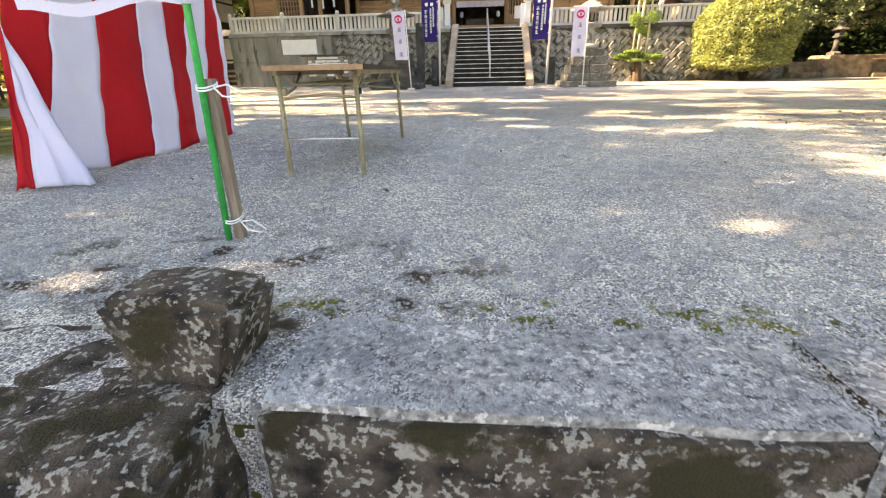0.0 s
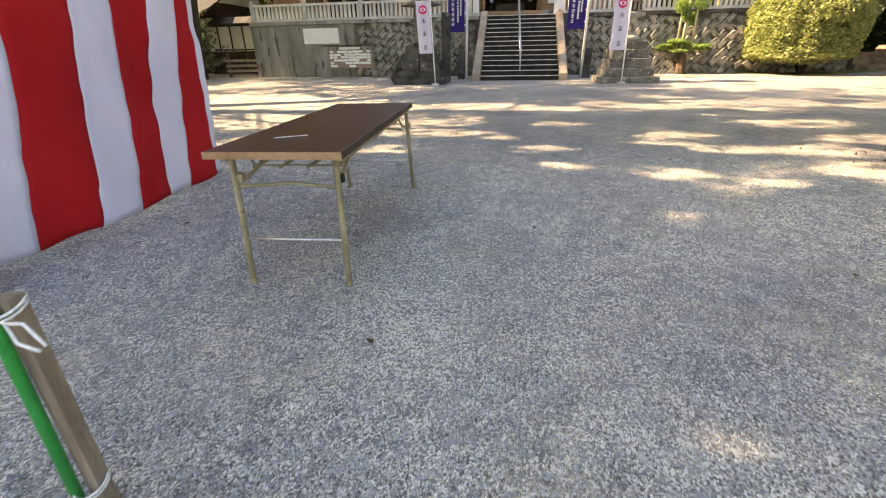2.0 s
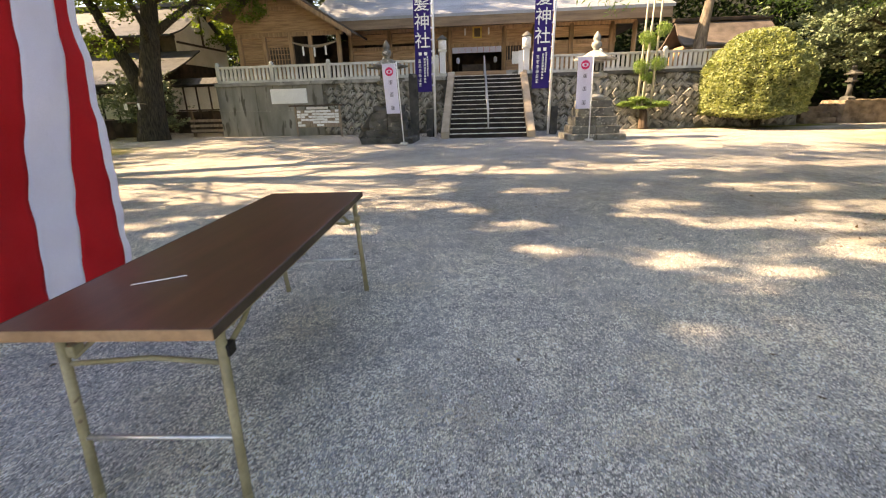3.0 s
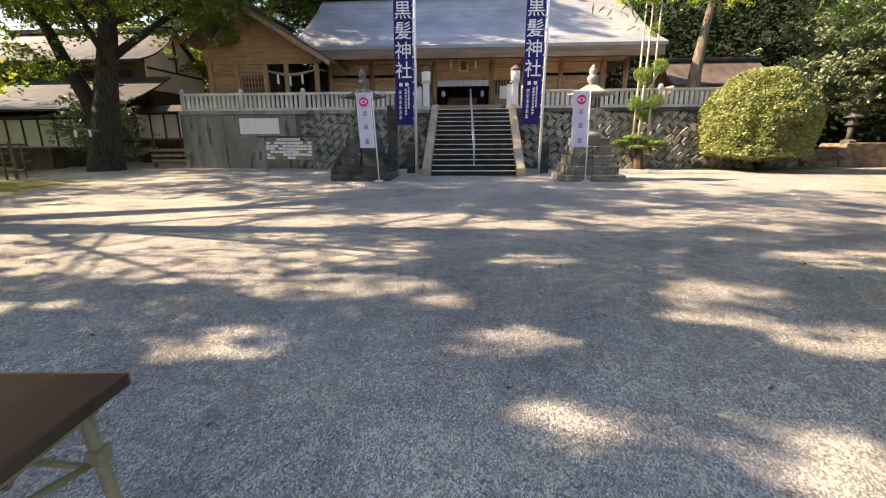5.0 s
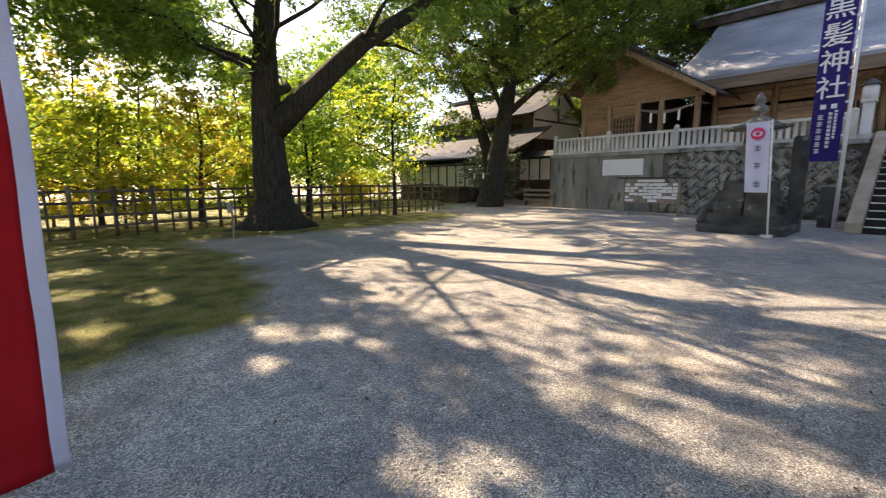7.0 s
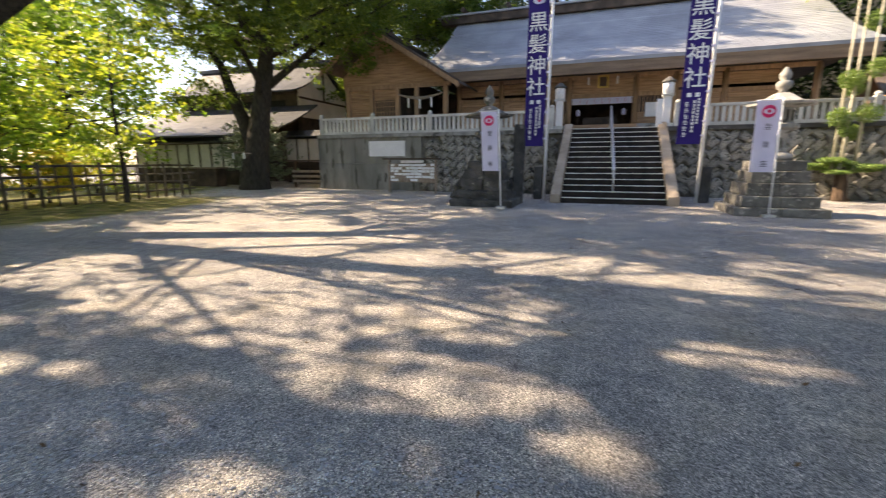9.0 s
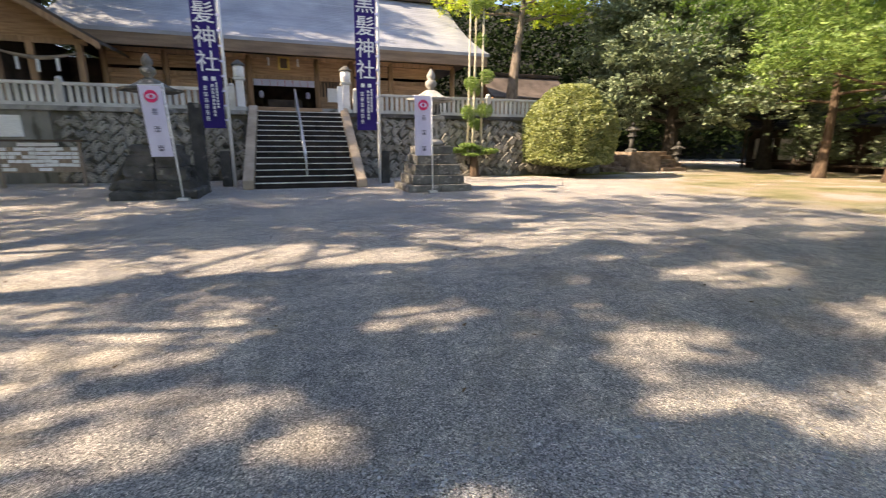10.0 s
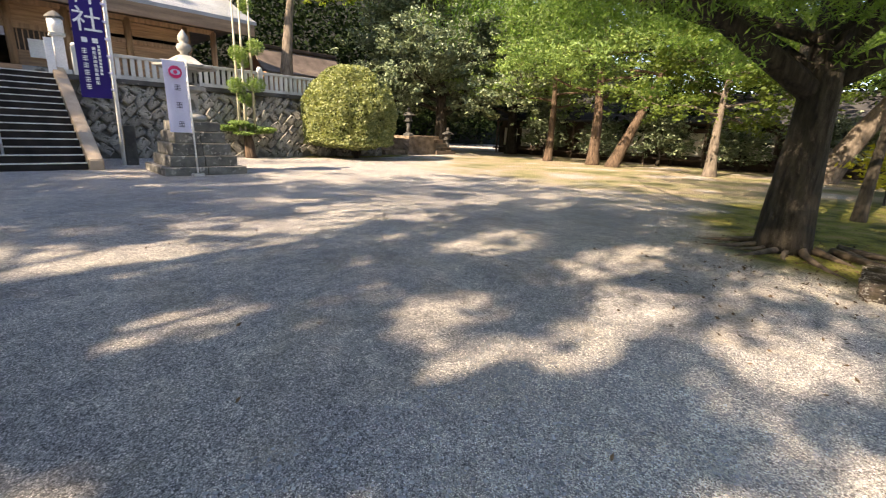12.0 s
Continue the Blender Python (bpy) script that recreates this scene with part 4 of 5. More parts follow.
def banner(px, lean):
    """A tall purple banner on a pole; its cloth lies to the left of the pole."""
    y = 20.75
    ob = thing("shrine_banner", (px, y, 0), "tall purple shrine banner with white lettering on pole", "banner", "stair banners")
    part("pole", tubed([(px, y, 0), (px + lean * 0.5, y, 4), (px + lean, y, 8.2)], [0.05, 0.045, 0.035], 12), WHITE, ob, smooth=True)
    part("cross_bar", tubed([(px + lean * 0.85, y - 0.02, 6.9), (px + lean * 0.85 - 0.75, y - 0.02, 6.9)], 0.02, 8), WHITE, ob)
    def edge(z):
        return px + lean * z / 8.2 - 0.09
    b = wavy(0, 1, y - 0.03, 1.78, 6.86, 0.0, px, 6, 30)
    for v in b.verts:
        v.co.x = edge(v.co.z) - 0.66 * (1 - v.co.x)
    solid(part("cloth", b, PURPLE, ob, "purple banner cloth"), 0.006)
    for k in range(12):
        z = 2.0 + 0.42 * k
        part("loop", boxed(edge(z) - 0.01, edge(z) + 0.1, y - 0.045, y + 0.03, z, z + 0.05), WHITE_CLOTH, ob)
    yy = y - 0.045
    for k, ch in enumerate("黒髪神社"):
        z = 5.62 - 0.66 * k
        lettering("lettering", ch, 0.62, WHITE, ob, Matrix.Translation((edge(z) - 0.33, yy, z)) @ FACING, 0.003)
    fan_mark(ob, edge(6.25) - 0.33, yy, 6.3, 0.2)
    # the small columns of writing cannot be read: bars
    for k in range(2):
        z = 3.2
        part("writing_bar", boxed(edge(z) - 0.5 + 0.22 * k, edge(z) - 0.38 + 0.22 * k, yy - 0.002, yy, z - 0.06, z + 0.06), WHITE, ob)
    for dx, w, z1, z0, n in ((0.47, 0.11, 3.0, 1.95, 6), (0.27, 0.08, 3.05, 2.1, 9), (0.16, 0.06, 3.1, 2.35, 9)):
        for k in range(n):
            a, c = z1 + (z0 - z1) * k / n, z1 + (z0 - z1) * (k + 0.78) / n
            x = edge(a) - dx
            for q in range(3):
                zz = a + (c - a) * (q + 0.5) / 3
                part("writing_bar", boxed(x - w / 2, x + w / 2, yy - 0.002, yy, zz - 0.009, zz + 0.009), WHITE, ob)
            part("writing_bar", boxed(x - 0.008, x + 0.008, yy - 0.004, yy - 0.002, min(a, c), max(a, c)), WHITE, ob)
    return ob


banner(-1.28, 0.06)
banner(3.33, 0.12)
for x in (-1.5, 3.55):
    tagged(part("stone_post", boxed(x - 0.14, x + 0.14, 20.75, 21.05, -0.02, 1.1, 0.03), DARK_STONE), "dark square stone post holding a banner pole", "post", "banner posts")


def pennant(px, lean, label):
    y = 17.2
    ob = thing("small_banner", (px, y, 0), label, "banner", "small white banners")
    part("base", boxed(px - 0.12, px + 0.12, y - 0.1, y + 0.1, 0, 0.07, 0.01), STEEL, ob)
    part("pole", tubed([(px, y, 0.05), (px + lean, y, 2.62)], 0.02, 10), WHITE, ob, smooth=True)
    part("cross_bar", tubed([(px + lean + 0.02, y, 2.58), (px + lean - 0.5, y, 2.57)], 0.012, 8), WHITE, ob)
    def edge(z):
        return px + lean * z / 2.62 - 0.03
    b = wavy(0, 1, y - 0.02, 1.02, 2.56, 0.05, px, 6, 18)
    for v in b.verts:
        v.co.x = edge(v.co.z) - 0.45 * (1 - v.co.x)
    solid(part("cloth", b, WHITE_CLOTH, ob), 0.004)
    yy = y - 0.062
    z = 2.33
    part("emblem_ring", lathe_flat(edge(z) - 0.22, yy, z, 0.135, 1.0), PINK, ob, "crimson round emblem")
    part("emblem_fan", lathe_flat(edge(z) - 0.22, yy - 0.003, z, 0.1, 0.6), WHITE_CLOTH, ob)
    part("emblem_dot", lathe_flat(edge(z) - 0.22, yy - 0.006, z, 0.04, 1.0), PINK, ob)
    for z in (2.0, 1.62, 1.2):
        x = edge(z) - 0.21
        for q in range(4):
            part("writing_bar", boxed(x - 0.06, x + 0.06, yy - 0.002, yy, z - 0.055 + 0.035 * q, z - 0.04 + 0.035 * q), INK, ob)
        part("writing_bar", boxed(x - 0.008, x + 0.008, yy - 0.004, yy - 0.002, z - 0.06, z + 0.07), INK, ob)
    for k in range(5):
        z = 1.1 + 0.34 * k
        part("clip", boxed(edge(z) - 0.01, edge(z) + 0.05, y - 0.035, y + 0.025, z, z + 0.03), WHITE, ob)


pennant(-2.0, -0.12, "small white banner with red emblem on a pole")
pennant(4.17, -0.03, "small white banner with red emblem on a pole")
# ---- beside the wall ----
sign = thing("white_signboard", (-8.66, WALL_Y, 1.5), "blank white signboard fixed to the concrete wall", "signboard")
part("panel", boxed(-9.56, -7.76, WALL_Y - 0.04, WALL_Y - 0.003, 1.52, 2.2, 0.006), WHITE, sign)
board = thing("notice_board", (-6.7, 22.0, 0), "weathered notice board with white slips on wooden legs", "notice board")
for x in (-7.72, -5.68):
    part("leg", boxed(x - 0.04, x + 0.04, 21.96, 22.04, -0.02, 1.36, 0.006), STAKE, board)
part("roof", boxed(-7.95, -5.5, 21.85, 22.15, 1.36, 1.42, 0.01), DARK_WOOD, board)
back = part("back_panel", boxed(-7.68, -5.72, 22.0, 22.03, 0.45, 1.2, 0.004), STAKE, board)
part("heading", boxed(-7.2, -6.2, 21.98, 21.995, 1.23, 1.33), WHITE, board)
random.seed(4)
for r in range(6):
    for c in range(11):
        if random.random() < (0.95 if r > 2 else 0.6):
            x, z = -7.66 + 0.175 * c + random.uniform(-0.01, 0.01), 0.5 + 0.118 * r + random.uniform(-0.012, 0.012)
            part("wooden_slip", boxed(x, x + 0.165, 21.975, 21.995 - 0.002 * (c % 3), z, z + 0.095), WHITE, back)

# ---- clipped bush, staked pine ----
rng = np.random.default_rng(11)
bush = thing("round_bush", (12.0, 22.0, 0), "large round clipped evergreen bush with yellow-green leaves", "bush")
b = bmesh.new()
for a in range(7):
    u = a * 0.9
    tube(b, [(12, 22, -0.05), (12 + 0.25 * math.cos(u), 22 + 0.25 * math.sin(u), 0.6), (12 + 1.2 * math.cos(u), 22 + 1.2 * math.sin(u), 1.8 + 0.2 * a % 0.5)], [0.09, 0.06, 0.02], 7)
part("trunk", b, BARK, bush, smooth=True)
n = 52000
v = rng.normal(size=(n, 3))
v /= np.linalg.norm(v, axis=1)[:, None]
lump = np.array([noise.noise(Vector(q) * 3.0) + 0.5 * noise.noise(Vector(q) * 8.0) for q in v[::1]])
rad = (1 - 0.2 * rng.random(n) ** 2 + 0.085 * lump)[:, None]
flat = np.hypot(v[:, 0], v[:, 1])[:, None] + 1e-6
low_half = (v[:, 2] < 0)[:, None]
v[:, :2] = np.where(low_half, v[:, :2] / flat * np.minimum(1.0, 1.9 * flat) * (1.0 + 0.1 * v[:, 2:]), v[:, :2])
p = v * rad * np.array([1.98, 1.95, 1.72])
p[:, 2] = np.where(p[:, 2] < 0, p[:, 2] * 0.9, p[:, 2] * 1.04)
p[:, :2] *= np.where(p[:, 2:] > 0, 1 - 0.085 * p[:, 2:], 1.0)
p += np.array([11.7, 22.0, 1.98])
leaves("crown", p, 0.13, 0.06, CLIPPED, bush, rng, -0.1)
# near-black core put in for the shade inside the leaves
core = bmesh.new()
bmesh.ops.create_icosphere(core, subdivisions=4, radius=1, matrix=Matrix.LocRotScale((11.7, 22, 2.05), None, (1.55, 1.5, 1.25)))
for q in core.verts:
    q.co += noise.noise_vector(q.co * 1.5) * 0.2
part("inner_mass", core, FLOOR_AND_CORE, bush, smooth=True)

pine = thing("staked_pine", (7.9, 23.0, 0), "pruned pine with flat pads, tied to bamboo poles", "tree")
part("trunk", tubed([(7.85, 23, -0.05), (7.8, 23, 0.1), (7.78, 23, 0.6), (7.7, 23, 1.05)], [0.26, 0.2, 0.17, 0.13], 12), RED_BARK, pine, smooth=True)
for k, (x, y, h) in enumerate(((7.45, 22.95, 7.2), (7.75, 23.1, 6.6), (8.0, 22.9, 7.4), (7.62, 22.85, 4.2))):
    pole = part("pole", tubed([(x, y, 0.95), (x + 0.02, y, h * 0.5), (x + 0.03, y, h)], [0.05, 0.045, 0.02], 8), BAMBOO, pine, smooth=True)
pads = [(7.7, 1.2, 0.5, 0.12), (7.15, 1.06, 0.5, 0.08), (8.35, 1.1, 0.52, 0.09), (7.4, 1.3, 0.4, 0.09), (8.0, 0.98, 0.45, 0.07), (7.5, 0.93, 0.4, 0.06), (6.95, 1.14, 0.28, 0.06), (8.6, 1.0, 0.3, 0.06), (7.4, 2.6, 0.36, 0.3), (8.1, 2.7, 0.4, 0.3), (7.95, 2.15, 0.28, 0.25), (7.6, 2.2, 0.22, 0.2), (7.5, 3.7, 0.36, 0.3), (8.15, 4.0, 0.33, 0.3), (7.8, 3.5, 0.3, 0.25),
        (8.0, 5.4, 0.3, 0.3), (7.65, 6.6, 0.35, 0.35), (8.1, 6.9, 0.4, 0.4)]
pts = []
for x, z, rr, rz in pads:
    k = int(1400 * (rr / 0.5) ** 1.3)
    q = rng.normal(size=(k, 3))
    q /= np.linalg.norm(q, axis=1)[:, None]
    pts.append(q * (rng.random((k, 1)) ** 0.4) * np.array([rr, rr * 0.8, rz]) + np.array([x, 23.0 + 0.3 * math.sin(9 * x), z]))
leaves("needle_pad", np.concatenate(pts), 0.12, 0.022, CONIFER, pine, rng, -0.2)

# ---- trees ----
tree((-12.8, 10.2, 0), 13.2, 0.53, "huge old tree with flared dark trunk and feathery green crown", 3, BARK, FEATHER, 13, 0.4, 7.6, 0.32, 150000, (0.2, 0.06), 0.95, (0.3, 0.0), 2.7, 0.5,
     given=((2.7, 55, 7.2, 0.85, 0.4), (4.6, 200, 5.0, 0.35, 0.12), (4.2, 290, 4.6, 0.3, 0.08), (4.6, 250, 4.6, 0.2, 0.08), (5.0, 320, 5.2, 0.3, 0.07), (4.5, -12, 7.5, 0.5, 0.09), (3.4, 150, 7.0, 0.5, 0.24), (5.5, 55, 6.0, 0.6, 0.07), (7.0, 95, 5.5, 0.45, 0.07), (8.4, 70, 6.0, 0.35, 0.06), (9.4, 105, 5.2, 0.3, 0.06), (8.8, 35, 6.5, 0.3, 0.05)), subs=5, sector=(205, 385), slim=0.25, gaps=True)
tree((-15.1, 22.4, 0), 12.4, 0.6, "tall tree with leaning double trunk and a rope tied round", 5, BARK, BROAD, 16, 0.46, 6.0, 0.45, 98000, (0.17, 0.08), 0.95, (1.5, 0.3), 1.25, 0.1,
     given=((1.5, 170, 3.2, 2.2, 0.4), (6.4, 175, 5.5, 0.3, 0.14), (6.8, 205, 5.5, 0.25, 0.12), (6.2, 140, 5.0, 0.3, 0.12), (4.5, 20, 5.0, 0.7, 0.2), (4.0, -60, 4.5, 0.8, 0.16)), subs=5, slim=0.7, gaps=True)
tree((7.67, 6.18, 0), 9, 0.25, "old tree with stout forked trunk and drooping feathery leaves", 8, BARK, FEATHER, 11, 0.3, 4.8, 0.3, 185000, (0.095, 0.017), 0.72, (-0.15, 0.27), 1.3, 0.7,
     given=((1.85, 140, 4.4, 0.5, 0.15), (2.0, 95, 4.0, 0.55, 0.13), (2.0, -60, 4.5, 0.5, 0.15), (2.2, 215, 3.8, 0.4, 0.1), (2.0, 20, 4.6, 0.4, 0.14), (2.4, 120, 3.6, 0.3, 0.08), (2.9, 180, 4.6, 0.25, 0.09), (2.5, 205, 2.0, 0.22, 0.05), (2.5, 250, 1.8, 0.25, 0.05), (2.9, 160, 2.2, 0.3, 0.05)), subs=5, slim=0.75)
# the tree beside the court whose shade falls on its near end
tree((-15.0, -0.4, 0), 11.4, 0.5, "large shade tree beside the entrance of the court", 13, BARK, FEATHER, 15, 0.38, 7.7, 0.3, 104000, (0.25, 0.09), 1.25, (0.3, 0.2), 1.8, 0.3, subs=6, gaps=True)
# bare roots of the right-hand tree
roots = thing("tree_roots", (7.6, 6.1, 0), "bare pale roots spreading over moss round the trunk", "roots")
for k in range(11):
    a = 1.9 + 0.32 * k + 0.1 * math.sin(7 * k)
    l = 0.9 + 0.45 * math.sin(3 * k)
    pts = [(8.0 + math.cos(a + 0.15 * math.sin(k + 2 * s)) * (0.4 + l * s), 6.05 + math.sin(a + 0.15 * math.sin(k + 2 * s)) * (0.4 + l * s), 0.05 - 0.07 * s) for s in (0, 0.25, 0.5, 0.75, 1)]
    part("root", tubed(pts, [0.06, 0.042, 0.032, 0.022, 0.01], 7), ROOT, roots, smooth=True)

conifers = "row of trees across the grass"
tree((21.6, 18.3, 0), 9, 0.2, "slender reddish conifer with layered light green foliage", 21, RED_BARK, CONIFER, 16, 0.28, 3.4, 0.1, 26000, (0.16, 0.06), 0.6, (0, 0), 1.5, 0.2, group=conifers)
tree((21.55, 15.75, 0), 10, 0.26, "reddish tree trunk with light green layered crown", 22, RED_BARK, CONIFER, 15, 0.3, 3.8, 0.12, 26000, (0.16, 0.06), 0.65, (0, 0), 1.5, 0.2, group=conifers)
tree((21.2, 14.6, 0), 8.5, 0.26, "leaning reddish tree with a thick bare lower trunk", 23, RED_BARK, CONIFER, 12, 0.45, 3.4, 0.15, 20000, (0.16, 0.06), 0.65, (2.6, -2.4), 1.4, 0.2, group=conifers)
tree((20.5, 10.3, 0), 6, 0.2, "small pale-barked tree with a light leafy crown", 24, PALE_BARK, BROAD, 10, 0.3, 2.8, 0.2, 16000, (0.16, 0.08), 0.6, (0.2, 0), 1.5, 0.1, group=conifers)
tree((22.6, 7.1, 0), 8, 0.42, "thick leaning pale trunk behind the mossy ground", 25, PALE_BARK, BROAD, 10, 0.4, 3.8, 0.2, 20000, (0.17, 0.08), 0.7, (-1.5, -3.5), 1.3, 0.1, group=conifers)
tree((11.75, 5.6, 0), 6.5, 0.1, "slim dark trunk with spreading light green leaves", 26, BARK, CONIFER, 10, 0.42, 2.8, 0.25, 15000, (0.14, 0.05), 0.55, (0.1, -0.05), 1.3, 0.2)
tree((16.5, 3.0, 0), 9, 0.3, "broad leafy tree standing on moss by the court", 27, BARK, CONIFER, 14, 0.25, 4.5, 0.2, 32000, (0.17, 0.07), 0.8, (0, 0), 1.5, 0.2)
tree((20.9, 25.8, 0), 12, 0.4, "dense dark evergreen tree with glossy sunlit leaves", 28, BARK, GLOSSY, 30, 0.17, 4.6, 0.2, 140000, (0.19, 0.1), 0.8, (0, 0), 1.4, 0.2)
tree((26.0, 24.0, 0), 10, 0.35, "dense dark evergreen tree beside stone steps", 29, BARK, GLOSSY, 18, 0.22, 4.0, 0.2, 36000, (0.18, 0.09), 0.9, (0, 0), 1.4, 0.2)
tree((11.7, 27.6, TOP), 9, 0.34, "pale-barked tree with yellow-green leaves on the terrace", 30, PALE_BARK, LIME, 11, 0.56, 3.6, 0.25, 14000, (0.19, 0.1), 0.6, (0.6, 0.2), 1.4, 0.2)

tree((-14.0, 34.3, 0), 24, 0.5, "tall leafy tree behind the side hall", 31, BARK, BROAD, 32, 0.34, 5.2, 0.22, 130000, (0.24, 0.12), 1.15)
tree((-19.5, 40.5, 0), 14, 0.4, "tall leafy tree behind the house", 32, BARK, BROAD, 16, 0.3, 5.0, 0.3, 26000, (0.24, 0.12), 1.1)
tree((-9.5, 41.5, 0), 16, 0.4, "tall dark tree behind the shrine hall", 33, BARK, GLOSSY, 18, 0.35, 5.0, 0.3, 30000, (0.26, 0.13), 1.1)
tree((-17.3, 25.0, 0), 3.6, 0.1, "dark evergreen shrub against the plaster wall", 34, BARK, GLOSSY, 12, 0.12, 1.3, 0.4, 12000, (0.13, 0.07), 0.4)
tree((-13.6, 31.5, 0), 4.4, 0.12, "leafy shrub behind the plaster wall", 35, BARK, BROAD, 12, 0.12, 1.3, 0.4, 12000, (0.14, 0.07), 0.4)
for k, (x, y) in enumerate(((-30, 1), (-32, 8), (-31, 15), (-30, -6), (-34, 4), (-36, 12), (-36, 20), (-25, 20.5), (-29, 22.5))):
    tree((x, y, 0), 11 if y > 18 else 6.2, 0.22, "broad garden tree closing the view behind maples", 36 + k, BARK, FRESH, 16, 0.12, 3.6, 0.2, 12000, (0.26, 0.14), 0.9, group="trees behind the garden")
shrubs = "garden trees behind the fence"
for k, (x, y, h) in enumerate(((-15.9, 4.5, 4.2), (-17.5, 7.5, 5.0), (-16.3, 9.0, 3.6), (-18.5, 11.0, 5.5), (-16.2, 12.8, 4.4), (-19.0, 15.5, 5.6), (-13.9, 15.4, 6.0), (-20.5, 6.0, 5.6), (-17.2, 2.5, 4.6), (-20, 3, 5.5), (-22, 9, 6.0), (-22, 13, 6.2), (-19, 0.5, 5.5), (-16.6, 6.3, 3.0), (-17.6, 13.6, 3.4))):
    tree((x, y, 0), h * 1.25, 0.07 + 0.01 * (k % 3), "young maple with thin stems and yellow-green leaves", 40 + k, BARK, (LIME, LIME, AUTUMN, LIME, FRESH)[k % 5], 14, 0.14, 1.6, 0.5, 3300, (0.15, 0.085), 0.36, (0.2, 0.1), 1.3, 0.1, group=shrubs, subs=3)
for k, (x, y) in enumerate(((-15.2, 3.2), (-15.6, 6.8), (-16.4, 10.6), (-16.0, 14.4), (-17.8, 17.0), (-18.0, 5.2), (-19.5, 9.0), (-20.0, 13.0), (-17.0, 0.8))):
    tree((x, y, 0), 1.5 + 0.3 * (k % 3), 0.04, "low leafy garden shrub inside the fence", 90 + k, BARK, AUTUMN if k % 2 else LIME, 10, 0.1, 0.9, 0.5, 2600, (0.13, 0.07), 0.28, group="low shrubs inside the fence", subs=3)
tree((15.6, 5.3, 0), 1.5, 0.025, "small bright yellow shrub at the edge of the moss", 61, BARK, YELLOW, 8, 0.15, 0.65, 0.5, 900, (0.16, 0.07), 0.2, (0, 0), 1.2, 0.1, subs=2)

for k, (x, y, h) in enumerate(((25.6, 7.5, 2.6), (25.9, 10.5, 2.0), (25.4, 14.0, 2.8), (25.8, 17.5, 2.2), (25.5, 21.0, 3.0), (23.5, 5.0, 3.2))):
    tree((x, y, 0), h, 0.08, "dark evergreen shrub before the long building", 70 + k, BARK, GLOSSY, 11, 0.12, 1.1, 0.4, 6500, (0.14, 0.07), 0.35, group="shrubs before the long building", subs=3)

# deep woods behind: leaf clumps on the slope
rng = np.random.default_rng(77)
cen = []
for k in range(520):
    x = rng.uniform(-32, 46)
    y = rng.uniform(40, 52) - 0.25 * max(0, x - 16)
    h = (6 + 10 * rng.random()) * (0.5 if x < -8 else 1.0) + 0.35 * (y - 40)
    cen.append((x, y, rng.uniform(0.1, 1) * h + 0.5))
for k in range(150):
    cen.append((rng.uniform(27, 36), rng.uniform(-8, 28), rng.uniform(0.5, 9)))
cen = np.array(cen)
pick = rng.integers(0, len(cen), 120000)
p = cen[pick] + rng.normal(size=(len(pick), 3)) * np.array([1.3, 1.3, 0.9])
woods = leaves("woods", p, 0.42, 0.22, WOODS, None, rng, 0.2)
tagged(woods, "deep green woods on the slope behind", "woods", kind="stuff")

# ---- left edge: fence, walls, house ----
fence = thing("log_fence", (-13.3, 10, 0), "weathered brown log fence round the garden", "fence")
line = [(-12.6, 2.0), (-13.3, 5.5), (-14.1, 9.0), (-14.4, 12.5), (-14.7, 16.0), (-15.0, 19.0)]
for (xa, ya), (xb, yb) in zip(line, line[1:]):
    for z in (0.25, 0.56, 0.86, 1.14):
        part("rail", tubed([(xa, ya, z), ((xa + xb) / 2, (ya + yb) / 2, z + 0.03 * math.sin(9 * z + xa)), (xb, yb, z)], 0.036, 7), LOG, fence, smooth=True)
    for k in range(8):
        f = k / 8
        x, y = xa + (xb - xa) * f, ya + (yb - ya) * f
        part("post", tubed([(x + 0.06, y, -0.05), (x + 0.06, y, 1.2 if k % 2 else 1.27)], 0.05 if k % 2 == 0 else 0.028, 8), LOG, fence, smooth=True)
label_sign = thing("garden_label", (-10.5, 8.3, 0), "small pale label on a wooden stick", "sign")
part("stick", boxed(-10.52, -10.48, 8.28, 8.32, -0.05, 0.75, 0.004), STAKE, label_sign)
part("plate", boxed(-10.68, -10.32, 8.25, 8.275, 0.62, 0.86, 0.006), STONE, label_sign)


def plaster_wall(x0, x1, y, z0, z1, label):
    ob = thing("plaster_wall", ((x0 + x1) / 2, y, 0), label, "wall", kind="structure")
    part("core", boxed(x0, x1, y, y + 0.2, 0, z1), DARK_WOOD, ob)
    n = max(2, round((x1 - x0) / 0.85))
    w = (x1 - x0) / n
    for k in range(n):
        part("panel", boxed(x0 + w * k + 0.05, x0 + w * (k + 1) - 0.05, y - 0.025, y - 0.003, z0, z1 - 0.05, 0.004), PLASTER, ob)
    for k in range(n + 1):
        part("post", boxed(x0 + w * k - 0.045, x0 + w * k + 0.045, y - 0.06, y - 0.03, 0.0, z1, 0.004), DARK_WOOD, ob)
    for k in range(int((x1 - x0 + 0.4) / 0.28)):
        x = x0 - 0.2 + 0.28 * k
        part("tile", prismed([(y - 0.55, z1 + 0.02), (y + 0.1, z1 + 0.4), (y + 0.75, z1 + 0.02), (y + 0.75, z1 + 0.08), (y + 0.1, z1 + 0.47), (y - 0.55, z1 + 0.09)], "x", x, x + 0.262), TILE, ob)
    return ob


